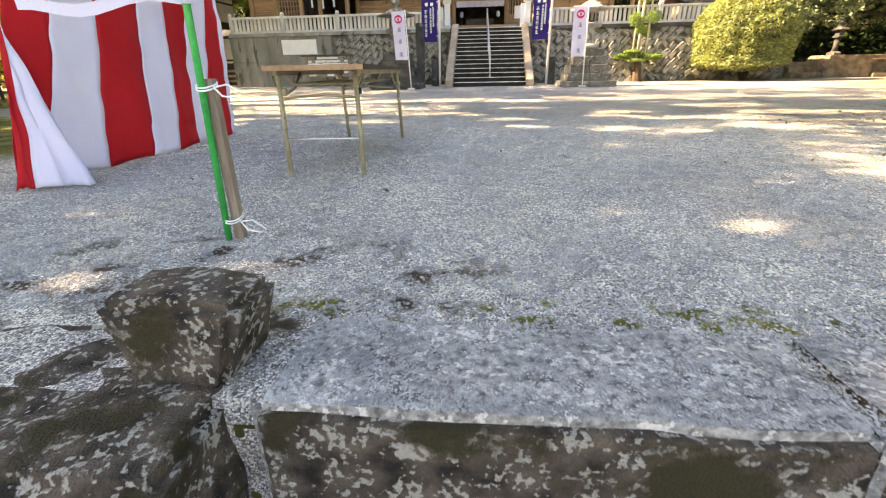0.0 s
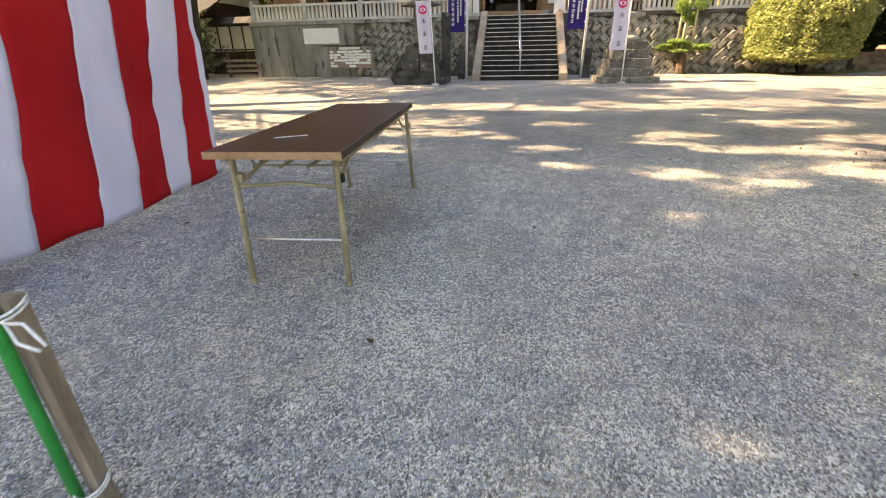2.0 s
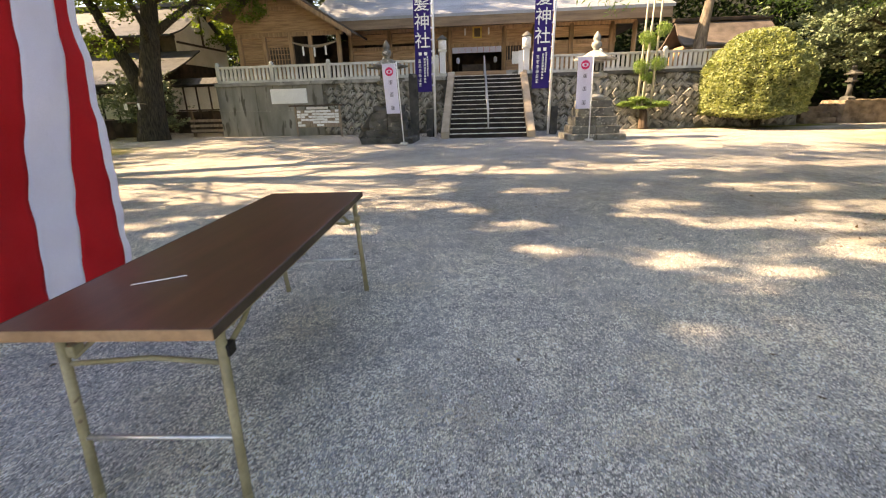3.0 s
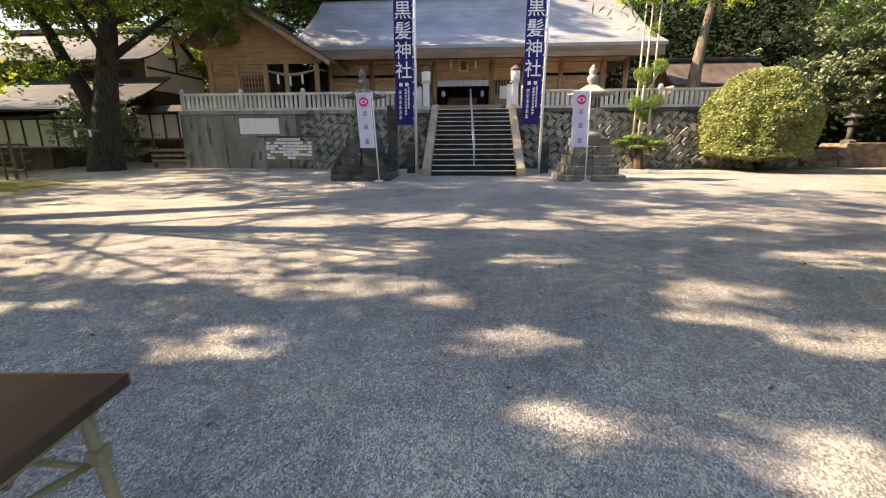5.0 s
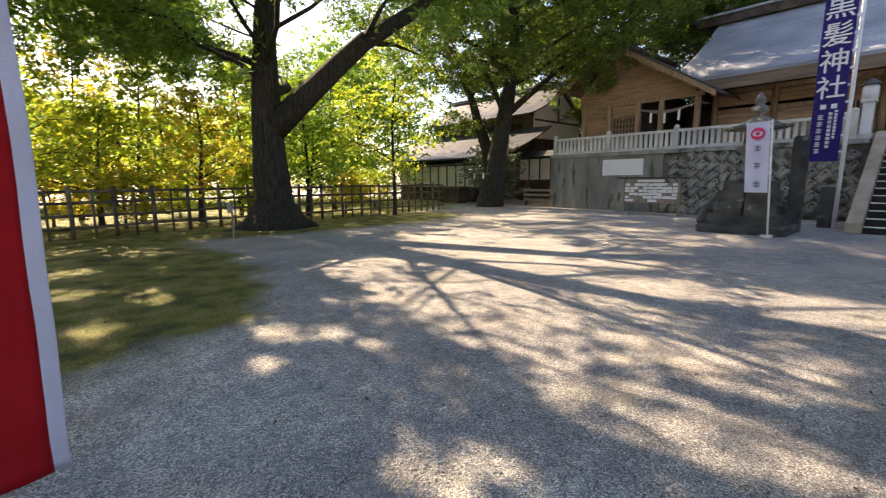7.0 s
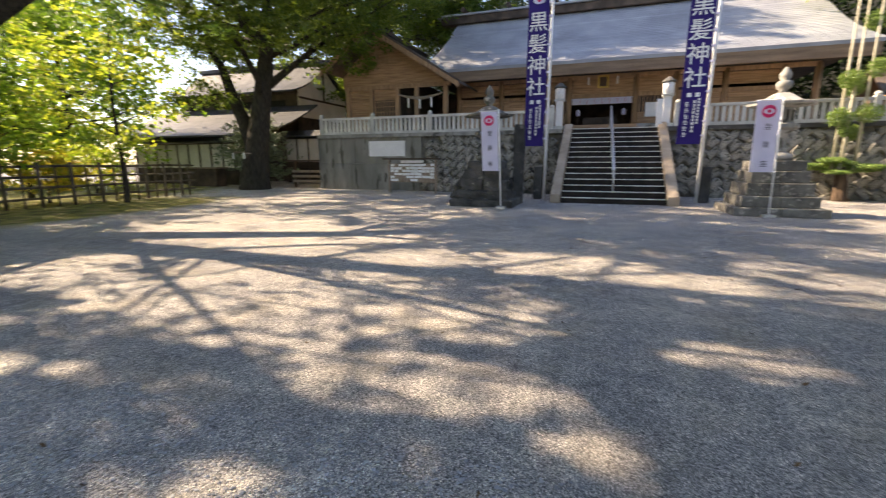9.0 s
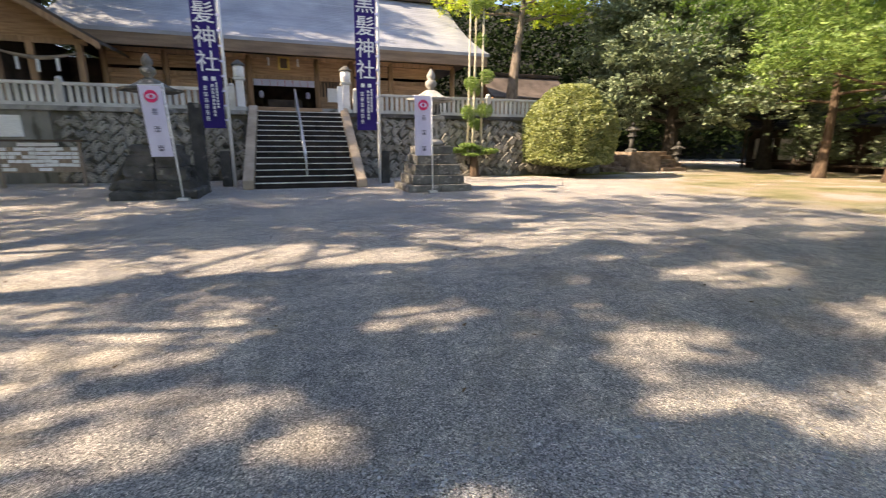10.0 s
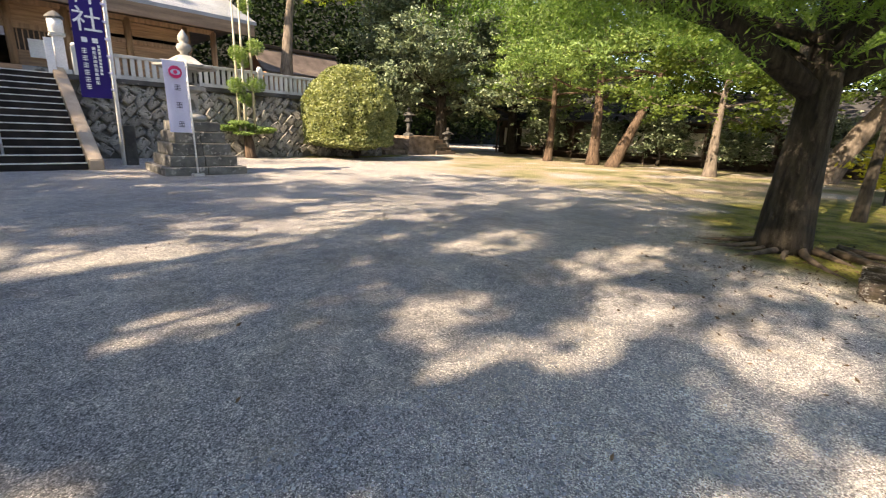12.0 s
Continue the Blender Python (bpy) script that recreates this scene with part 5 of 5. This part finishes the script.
plaster_wall(-27, -18.3, 25.5, 0.95, 2.35, "cream plaster wall with dark posts and tiled coping")
plaster_wall(-18.4, -12.6, 29.0, 1.3, 2.75, "cream plaster wall with dark posts and tiled coping")
house = thing("house", (-24, 34, 0), "two-storey house with white plaster gable and tiled roof", "house")
part("lower_wall", boxed(-30, -18.5, 30.5, 38, 0, 3.2), DARK_WOOD, house)
part("wall", boxed(-29.5, -19.0, 31.2, 37, 3.2, 6.0), DARK_WOOD, house)
part("gable", prismed([(31.2, 4.3), (37, 4.3), (37, 6.0), (34.1, 7.9), (31.2, 6.0)], "x", -18.99, -18.9), PLASTER, house, "white plaster gable end")
part("gable_tie", boxed(-18.9, -18.86, 31.2, 37, 5.5, 5.64, 0.005), DARK_WOOD, house)
part("gable_post", boxed(-18.9, -18.86, 34.0, 34.2, 5.64, 7.7, 0.005), DARK_WOOD, house)
for k in range(4):
    w = part("window", boxed(-28.6 + 2.4 * k, -27.2 + 2.4 * k, 31.13, 31.19, 4.2, 5.4), BLACK, house)
    part("frame", boxed(-28.65 + 2.4 * k, -27.15 + 2.4 * k, 31.08, 31.128, 4.12, 4.2), DARK_WOOD, w)
for y, z in ((31.0, 3.6), (31.0, 5.8)):
    part("beam", boxed(-29.6, -18.9, 31.04, 31.14, z, z + 0.14), DARK_WOOD, house)
gable_roof(house, -30.2, -18.55, 30.2, 34.1, 38, 5.9, 8.2, 5.9, 14, TILE, 0, 0.1)
gable_roof(house, -31, -17.4, 24.6, 31.1, 33, 2.75, 5.0, 3.0, 16, TILE, 0, 0.1, False)
part("ridge", boxed(-30.3, -18.1, 33.9, 34.3, 8.15, 8.45, 0.04), TILE, house)
gate = thing("wooden_rack", (-13.4, 24.6, 0), "low weathered wooden rack with horizontal boards", "rack")
for x in (-14.4, -12.7):
    part("post", boxed(x - 0.06, x + 0.06, 24.5, 24.62, -0.02, 1.3, 0.008), DARK_WOOD, gate)
for z in (0.25, 0.5, 0.75):
    part("board", boxed(-14.5, -12.6, 24.44, 24.49, z, z + 0.13, 0.006), STAKE, gate)
part("roof", boxed(-14.8, -12.4, 24.2, 24.9, 1.3, 1.38, 0.01), DARK_WOOD, gate)
crate = thing("wooden_trough", (-19.5, 23.8, 0), "dark wooden trough standing by the plaster wall", "trough")
part("body", boxed(-20.6, -18.6, 23.5, 24.2, 0, 0.95, 0.03), DARK_WOOD, crate)
part("lid", boxed(-20.7, -18.5, 23.42, 24.28, 0.95, 1.02, 0.01), STAKE, crate)
rope = thing("sacred_rope", (-15.4, 22.3, 1.7), "thin straw rope with paper strips round the trunk", "rope")
part("cord", tubed([(-15.3 + 0.66 * math.cos(u), 22.33 + 0.66 * math.sin(u), 1.7 + 0.04 * math.sin(3 * u)) for u in (2 * math.pi * k / 20 for k in range(21))], 0.022, 6), STAKE, rope, smooth=True)
for u in (200, 250, 300):
    x, y = -15.3 + 0.68 * math.cos(radians(u)), 22.33 + 0.68 * math.sin(radians(u))
    part("paper_strip", boxed(x - 0.05, x + 0.05, y - 0.03, y - 0.02, 1.42, 1.7), WHITE, rope)

# ---- right edge: long building, steps, lanterns ----
longb = thing("long_building", (27.5, 15, 0), "long low dark building with white panels behind trees", "building")
part("wall", boxed(27.2, 30, 3, 26, 0, 2.4), DARK_WOOD, longb)
for k in range(15):
    if k % 4 != 3:
        y = 3.4 + 1.5 * k
        part("panel", boxed(27.15, 27.19, y, y + 1.1, 0.55, 1.75, 0.005), PLASTER, longb)
for k in range(16):
    part("post", boxed(26.6, 26.72, 3.2 + 1.5 * k, 3.32 + 1.5 * k, 0, 2.3, 0.006), DARK_WOOD, longb)
part("veranda", boxed(26.5, 27.2, 3, 26, 0.3, 0.4, 0.01), DARK_WOOD, longb)
for k in range(10):
    f0, f1 = k / 10, (k + 1.1) / 10
    part("roof_course", prismed([(26.2 + 2.6 * f0, 2.3 + 1.3 * f0), (26.2 + 2.6 * f1, 2.28 + 1.3 * f1), (26.2 + 2.6 * f1, 2.2 + 1.3 * f1), (26.2 + 2.6 * f0, 2.2 + 1.3 * f0)], "y", 2.5, 26.5), TILE, longb)
part("roof_back", prismed([(28.8, 3.6), (31, 2.3), (31, 2.2), (28.8, 3.5)], "y", 2.5, 26.5), TILE, longb)
part("ridge", boxed(28.6, 29.0, 2.4, 26.6, 3.55, 3.8, 0.03), TILE, longb)

hillsteps = thing("old_stone_steps", (18.3, 24.4, 0), "rough brown stone steps climbing into the trees", "steps")
for k in range(5):
    part("step", rough_block(18.75 - 0.03 * k, 20.35, 23.9 + 0.36 * k, 24.4 + 0.36 * k, -0.05, 0.2 * (k + 1), 60 + k, 4, 0.03), EARTHY, hillsteps)
for k in range(3):
    part("step", rough_block(15.3 + 0.1 * k, 16.7, 24.2 + 0.42 * k, 24.75 + 0.42 * k, -0.05, 0.24 * (k + 1), 70 + k, 4, 0.05), EARTHY, hillsteps)
part("plinth", rough_block(16.75, 18.7, 24.0, 25.6, -0.05, 0.98, 80, 6, 0.06), EARTHY, hillsteps)
# the trees' shade on these lanterns is put into their dark stone colour
for cx, cy, hz in ((17.3, 24.7, 0.95), (20.75, 25.0, 0.0)):
    mini = thing("small_stone_lantern", (cx, cy, hz), "small stone lantern beside rough steps under trees", "stone lantern", "small lanterns by the steps")
    part("base", lathed([(0.3, hz), (0.3, hz + 0.14), (0.14, hz + 0.22)], 6, cx, cy), DARK_STONE, mini)
    part("shaft", lathed([(0.12, hz + 0.22), (0.1, hz + 0.5), (0.13, hz + 0.8)], 12, cx, cy), DARK_STONE, mini, smooth=True)
    part("fire_box", lathed([(0.25, hz + 0.8), (0.26, hz + 0.87), (0.18, hz + 0.89), (0.18, hz + 1.12)], 6, cx, cy), DARK_STONE, mini)
    part("roof", lathed([(0.36, hz + 1.12), (0.38, hz + 1.16), (0.18, hz + 1.28), (0.09, hz + 1.32)], 6, cx, cy), DARK_STONE, mini)
    part("finial", lathed([(0.07, hz + 1.32), (0.11, hz + 1.4), (0.09, hz + 1.48), (0.02, hz + 1.56)], 12, cx, cy), DARK_STONE, mini, smooth=True)

lan = thing("garden_stone_lantern", (6.45, 4.75, 0), "grey stone lantern on a rough plinth beside moss", "stone lantern")
part("plinth", rough_block(5.93, 7.05, 4.2, 5.4, -0.05, 0.13, 91, 7, 0.02), LICHEN, lan)
part("base", rough_block(6.04, 6.93, 4.3, 5.23, 0.12, 0.36, 92, 7, 0.015), DARK_STONE, lan)
part("shaft", lathed([(0.4, 0.36), (0.39, 0.42), (0.33, 0.52), (0.28, 0.68), (0.255, 0.9), (0.27, 1.06), (0.31, 1.14)], 18, 6.48, 4.76), WORN_STONE, lan, smooth=True)
part("platform", lathed([(0.31, 1.14), (0.46, 1.2), (0.46, 1.27), (0.36, 1.29)], 6, 6.48, 4.76), WORN_STONE, lan)
fb = part("fire_box", lathed([(0.28, 1.29), (0.28, 1.58)], 6, 6.48, 4.76), WORN_STONE, lan)
part("window", boxed(-0.07, 0.07, -0.01, 0.01, 1.34, 1.53, turn=Matrix.Translation((6.48 - 0.246, 4.76, 0)) @ Matrix.Rotation(math.pi / 2, 4, "Z")), BLACK, fb)
part("roof", lathed([(0.3, 1.58), (0.6, 1.58), (0.62, 1.63), (0.36, 1.75), (0.14, 1.82)], 6, 6.48, 4.76), WORN_STONE, lan)
part("finial", lathed([(0.1, 1.82), (0.16, 1.92), (0.14, 2.0), (0.02, 2.1)], 14, 6.48, 4.76), WORN_STONE, lan, smooth=True)

# ---- the near things: curtain, pole, table ----
curtain = thing("striped_curtain", (-2.22, 4.0, 0), "red and white striped ceremonial curtain hanging to the gravel", "curtain")
low = (2.5, 2.72, 3.17, 3.55, 3.93, 4.3, 4.57, 5.0, 5.06)
high = (2.9, 3.2, 3.45, 3.87, 4.19, 4.55, 4.84, 5.02, 5.08)
def curtain_point(y0, y1, z):
    y = y0 + (y1 - y0) * z / 1.5
    fall = 1 - z / 2.6
    x = -2.09 + 0.02 * z + 0.11 * fall * math.exp(-((y - 3.75) / 0.35) ** 2) + 0.05 * fall * noise.noise((y * 2.6, z * 0.8, 2)) + 0.03 * math.sin(y * 11 + 0.8 * math.sin(z * 2)) * fall
    x += 0.014 * noise.noise((y * 7, z * 6, 4)) + 0.02 * noise.noise((y * 3 + z * 3, z * 3.5, 8))
    return (x, y + 0.03 * noise.noise((y, z * 1.2, 9)), z + (0.03 * noise.noise((y * 3, 1, 1)) + 0.03 if z < 0.3 else 0))
for k in range(8):
    b = bmesh.new()
    cols = [[b.verts.new(curtain_point(low[k] + (low[k + 1] - low[k]) * i / 10, high[k] + (high[k + 1] - high[k]) * i / 10, 2.6 * j / 52)) for j in range(53)] for i in range(11)]
    for a, c in zip(cols, cols[1:]):
        for j in range(52):
            b.faces.new((a[j], a[j + 1], c[j + 1], c[j]))
    solid(part("stripe", b, RED_CLOTH if k % 2 == 0 else WHITE_CLOTH, curtain, "red stripe" if k % 2 == 0 else "white stripe", smooth=True), 0.003)
# the loose flap at the near end, spreading over the gravel
for k, (u0, u1) in enumerate(((0.0, 0.3), (0.3, 1.0))):
    b = bmesh.new()
    cols = []
    for i in range(13):
        u = u0 + (u1 - u0) * i / 12
        col = []
        for j in range(31):
            z = 1.0 * j / 30
            s = max(0.0, 1 - z / 0.95)
            x = -2.1 + 0.36 * u * s + 0.025 * math.sin(16 * u + 3 * z) * s + 0.02 * noise.noise((u * 6, z * 5, 1))
            col.append(b.verts.new((x, 2.47 + 0.2 * u * s + 0.27 * z + 0.05 * s * noise.noise((u * 5, z * 2, 3)), z + 0.012 + 0.05 * s * abs(noise.noise((u * 9, 0, 0))))))
        cols.append(col)
    for a, c in zip(cols, cols[1:]):
        for j in range(30):
            b.faces.new((a[j], a[j + 1], c[j + 1], c[j]))
    solid(part("flap", b, (RED_CLOTH, WHITE_CLOTH)[k], curtain, ("red hem", "white flap")[k], smooth=True), 0.003)
part("cord", tubed([(-2.0, 2.9, 2.6), (-2.0, 5.08, 2.6)], 0.015, 6), STRING, curtain)
for y in (3.2,):
    part("pole", tubed([(-2.3, y, 0), (-2.02, y, 2.65)], 0.024, 10), STEEL, curtain, smooth=True)

pole = thing("green_pole", (-0.33, 1.76, 0), "green vinyl pipe pole tied to a wooden stake", "pole")
part("pipe", tubed([(-0.33, 1.76, -0.02), (-0.3, 1.76, 0.9), (-0.26, 1.76, 1.9)], 0.0135, 14), GREEN, pole, smooth=True)
b = boxed(-0.312, -0.274, 1.775, 1.813, -0.03, 0.64, 0.004, turn=None)
part("stake", b, STAKE, pole, "weathered square wooden stake")
for z in (0.09, 0.61):
    ring = [(-0.302 + 0.037 * math.cos(u), 1.782 + 0.04 * math.sin(u), z + 0.012 * math.sin(u)) for u in (2 * math.pi * k / 14 for k in range(15))]
    for dz in (0, 0.01):
        part("string", tubed([(x, y, q + dz) for x, y, q in ring], 0.0035, 6), STRING, pole, smooth=True)
    part("string_end", tubed([(-0.25, 1.74, z), (-0.19, 1.73, z + 0.01), (-0.13, 1.71, z - 0.02)], 0.0035, 6), STRING, pole, smooth=True)
    part("string_end", tubed([(-0.25, 1.74, z), (-0.21, 1.72, z - 0.03), (-0.15, 1.71, z - 0.035)], 0.0035, 6), STRING, pole, smooth=True)
tape = thing("white_tape", (-0.46, 1.76, 0.91), "white cloth tape tied round the green pole", "tape")
part("wrap", lathed([(0.022, 0.885), (0.024, 0.9), (0.022, 0.93)], 14, -0.3, 1.76), WHITE_CLOTH, tape)
b = bmesh.new()
cols = [[b.verts.new((-0.3 - 0.9 * i / 10, 1.755 + 0.25 * i / 10, 0.925 + 0.02 * math.sin(i * 0.8) + 0.02 * i / 10 - h)) for h in (0, 0.045)] for i in range(11)]
for a, c in zip(cols, cols[1:]):
    b.faces.new((a[0], a[1], c[1], c[0]))
solid(part("band", b, WHITE_CLOTH, tape), 0.003)

table = thing("folding_table", (-0.36, 3.855, 0), "long folding table with dark wood top and khaki legs", "table")
T = Matrix.Translation((-0.36, 3.855, 0)) @ Matrix.Rotation(radians(3.3), 4, "Z")
W, L = 0.305, 0.955
part("tabletop", box(bmesh.new(), -W, W, -L, L, 0.675, 0.7, 0.004, T), TABLETOP, table, "dark brown laminate top")
for x0, x1, y0, y1 in ((-W - 0.006, W + 0.006, -L - 0.006, -L - 0.001), (-W - 0.006, W + 0.006, L + 0.001, L + 0.006), (-W - 0.006, -W - 0.001, -L, L), (W + 0.001, W + 0.006, -L, L)):
    part("edge_strip", box(bmesh.new(), x0, x1, y0, y1, 0.668, 0.699, 0, T), EDGE if x1 - x0 > 0.1 else DARK_WOOD, table, "worn wooden edge")
for x in (-0.27, 0.27):
    part("apron", box(bmesh.new(), x - 0.015, x + 0.015, -L + 0.08, L - 0.08, 0.64, 0.674, 0, T), OLIVE, table)
for s in (-1, 1):
    y = s * (L - (0.17 if s < 0 else 0.11))
    for x in (-0.268, 0.24 if s < 0 else 0.295):
        b = tubed([T @ Vector((x * (1.06 if x < 0 else 0.93), y, 0.66)), T @ Vector((x, y + s * 0.06, 0.0))], 0.016, 10)
        part("leg", b, OLIVE, table, smooth=True)
        part("foot", tubed([T @ Vector((x, y + s * 0.06, 0.0)), T @ Vector((x, y + s * 0.06, 0.03))], 0.017, 10), OLIVE, table)
        part("brace", tubed([T @ Vector((x * 0.93, y + s * 0.012, 0.52)), T @ Vector((x * 0.9, y - s * 0.16, 0.56)), T @ Vector((x * 0.9, y - s * 0.32, 0.655))], 0.009, 8), OLIVE, table, smooth=True)
        part("bracket", box(bmesh.new(), x * 0.97 - 0.018, x * 0.97 + 0.018, y - 0.016, y + 0.026, 0.52, 0.56, 0.004, T), BLACK if x > 0 and s < 0 else OLIVE, table)
    part("stretcher", tubed([T @ Vector((-0.268, y + s * 0.04, 0.24)), T @ Vector((0.238, y + s * 0.04, 0.24))], 0.009, 8), STEEL, table, smooth=True)
    part("upper_stretcher", tubed([T @ Vector((-0.26, y + s * 0.015, 0.5)), T @ Vector((0, y + s * 0.015, 0.52)), T @ Vector((0.232, y + s * 0.015, 0.5))], 0.009, 8), OLIVE, table, smooth=True)
for x in (-0.2, -0.07, 0.07, 0.2):
    part("shelf_bar", tubed([T @ Vector((x, -0.75, 0.585)), T @ Vector((x, 0.75, 0.585))], 0.0085, 8), OLIVE, table, smooth=True)
for y in (-0.7, 0, 0.7):
    part("shelf_hanger", tubed([T @ Vector((-0.27, y, 0.655)), T @ Vector((-0.22, y, 0.582)), T @ Vector((0.22, y, 0.582)), T @ Vector((0.27, y, 0.655))], 0.006, 6), OLIVE, table, smooth=True)
stick = thing("white_stick", (-0.41, 3.3, 0.704), "thin pale stick lying on the folding table", "stick")
part("stick", tubed([T @ Vector((-0.12, -0.66, 0.706)), T @ Vector((0.02, -0.58, 0.706))], 0.002, 6), STRING, stick)

# ---- the pieces: wall stones, pebbles ----
random.seed(9)
variants = []
for k in range(8):
    b = bmesh.new()
    bmesh.ops.create_cube(b, size=1)
    for v in b.verts:
        v.co = Vector((v.co.x * random.uniform(0.34, 0.5), v.co.y * 0.2, v.co.z * random.uniform(0.23, 0.34)))
        v.co += Vector((random.uniform(-0.05, 0.05), random.uniform(-0.03, 0.03), random.uniform(-0.05, 0.05)))
    bmesh.ops.bevel(b, geom=b.edges[:], offset=0.035, segments=1, affect="EDGES")
    me = bpy.data.meshes.new("stone")
    b.to_mesh(me)
    b.free()
    me.materials.append(RUBBLE)
    variants.append(me)
count = 0
spare = bmesh.new()
spots = []
for i in range(-60, 80):
    for j in range(-60, 80):
        u, v = i * 0.43 + 0.2 * (j % 2), j * 0.285
        x, z = -7 + (u - v) * 0.707, (u + v) * 0.707
        if -6.85 < x < 14.3 and 0.02 < z < 2.3 and not (-1.1 < x < 2.85):
            spots.append((abs(x - 2), x, z))
spots.sort()
for d, x, z in spots:
    spin = -45 + random.uniform(-15, 15) + (90 if random.random() < 0.22 else 0)
    m = Matrix.Translation((x, WALL_Y - 0.3 + 0.151 * z + random.uniform(-0.03, 0.02), z)) @ Matrix.Rotation(radians(-8.6), 4, "X") @ Matrix.Rotation(radians(spin), 4, "Y")
    if count < 420:
        s = new("stone", random.choice(variants))
        s.parent, s.matrix_basis = wall, m
        count += 1
    else:
        spare.from_mesh(random.choice(variants))
        bmesh.ops.transform(spare, matrix=m, verts=spare.verts[-24:])
if len(spare.verts):
    tagged(part("stones", spare, RUBBLE, wall), kind="stuff")
else:
    spare.free()

# loose pebbles on the near court
rng = np.random.default_rng(5)
n = 60000
u = rng.random(n) ** 1.5
py = 0.79 + 6.2 * u
px = 0.4 + (rng.random(n) - 0.5) * (3.4 + 4.5 * u)
px = np.where((py < 1.15) & (px < 0.29), 0.3 + np.abs(px), px)
r = rng.uniform(0.003, 0.009, n) * (1 + 0.5 * u) * np.where(py < 1.13, 0.6, 1.0)
base = np.array([(1, 0, 0), (0, 1, 0), (-1, 0, 0), (0, -1, 0), (0, 0, 1), (0, 0, -1)], float)
co = base[None] * rng.uniform(0.6, 1.2, (n, 6, 1)) * r[:, None, None] * np.array([1, 1, 0.7])
a = rng.uniform(0, 6.28, n)
rot = np.stack((np.stack((np.cos(a), -np.sin(a), 0 * a), 1), np.stack((np.sin(a), np.cos(a), 0 * a), 1), np.stack((0 * a, 0 * a, 1 + 0 * a), 1)), 1)
co = np.einsum("nij,nkj->nki", rot, co) + np.stack((px, py, r * 0.35 + np.where(py < 1.13, 0.02, 0.0)), 1)[:, None]
tri = np.array([(0, 1, 4), (1, 2, 4), (2, 3, 4), (3, 0, 4)])
idx = (tri[None] + 6 * np.arange(n)[:, None, None]).reshape(-1)
me = bpy.data.meshes.new("pebbles")
me.vertices.add(6 * n), me.loops.add(12 * n), me.polygons.add(4 * n)
me.vertices.foreach_set("co", co.astype(np.float32).ravel())
me.loops.foreach_set("vertex_index", idx.astype(np.int32))
me.polygons.foreach_set("loop_start", np.arange(0, 12 * n, 3, dtype=np.int32))
me.update(calc_edges=True)
me.materials.append(PEBBLE)
tagged(new("pebbles", me), "loose grey gravel pebbles on the court", "pebbles", kind="stuff")

# fallen leaves and twigs lying on the gravel
rng = np.random.default_rng(15)
q = np.stack((rng.uniform(-9, 11, 260), rng.uniform(2.5, 16, 260), np.full(260, 0.008)), 1)
near = np.stack((rng.normal(7.2, 1.6, 700), rng.normal(5.6, 0.9, 700), np.full(700, 0.01)), 1)
fallen = leaves("fallen_leaves", np.concatenate((q, near)), 0.042, 0.018, mat("dry_leaf", (0.05, 0.035, 0.02), (0.16, 0.1, 0.05), 20, 60, 0.9, 0.1), None, rng)
tagged(fallen, "small dry fallen leaves scattered over the gravel", "leaves", kind="stuff")
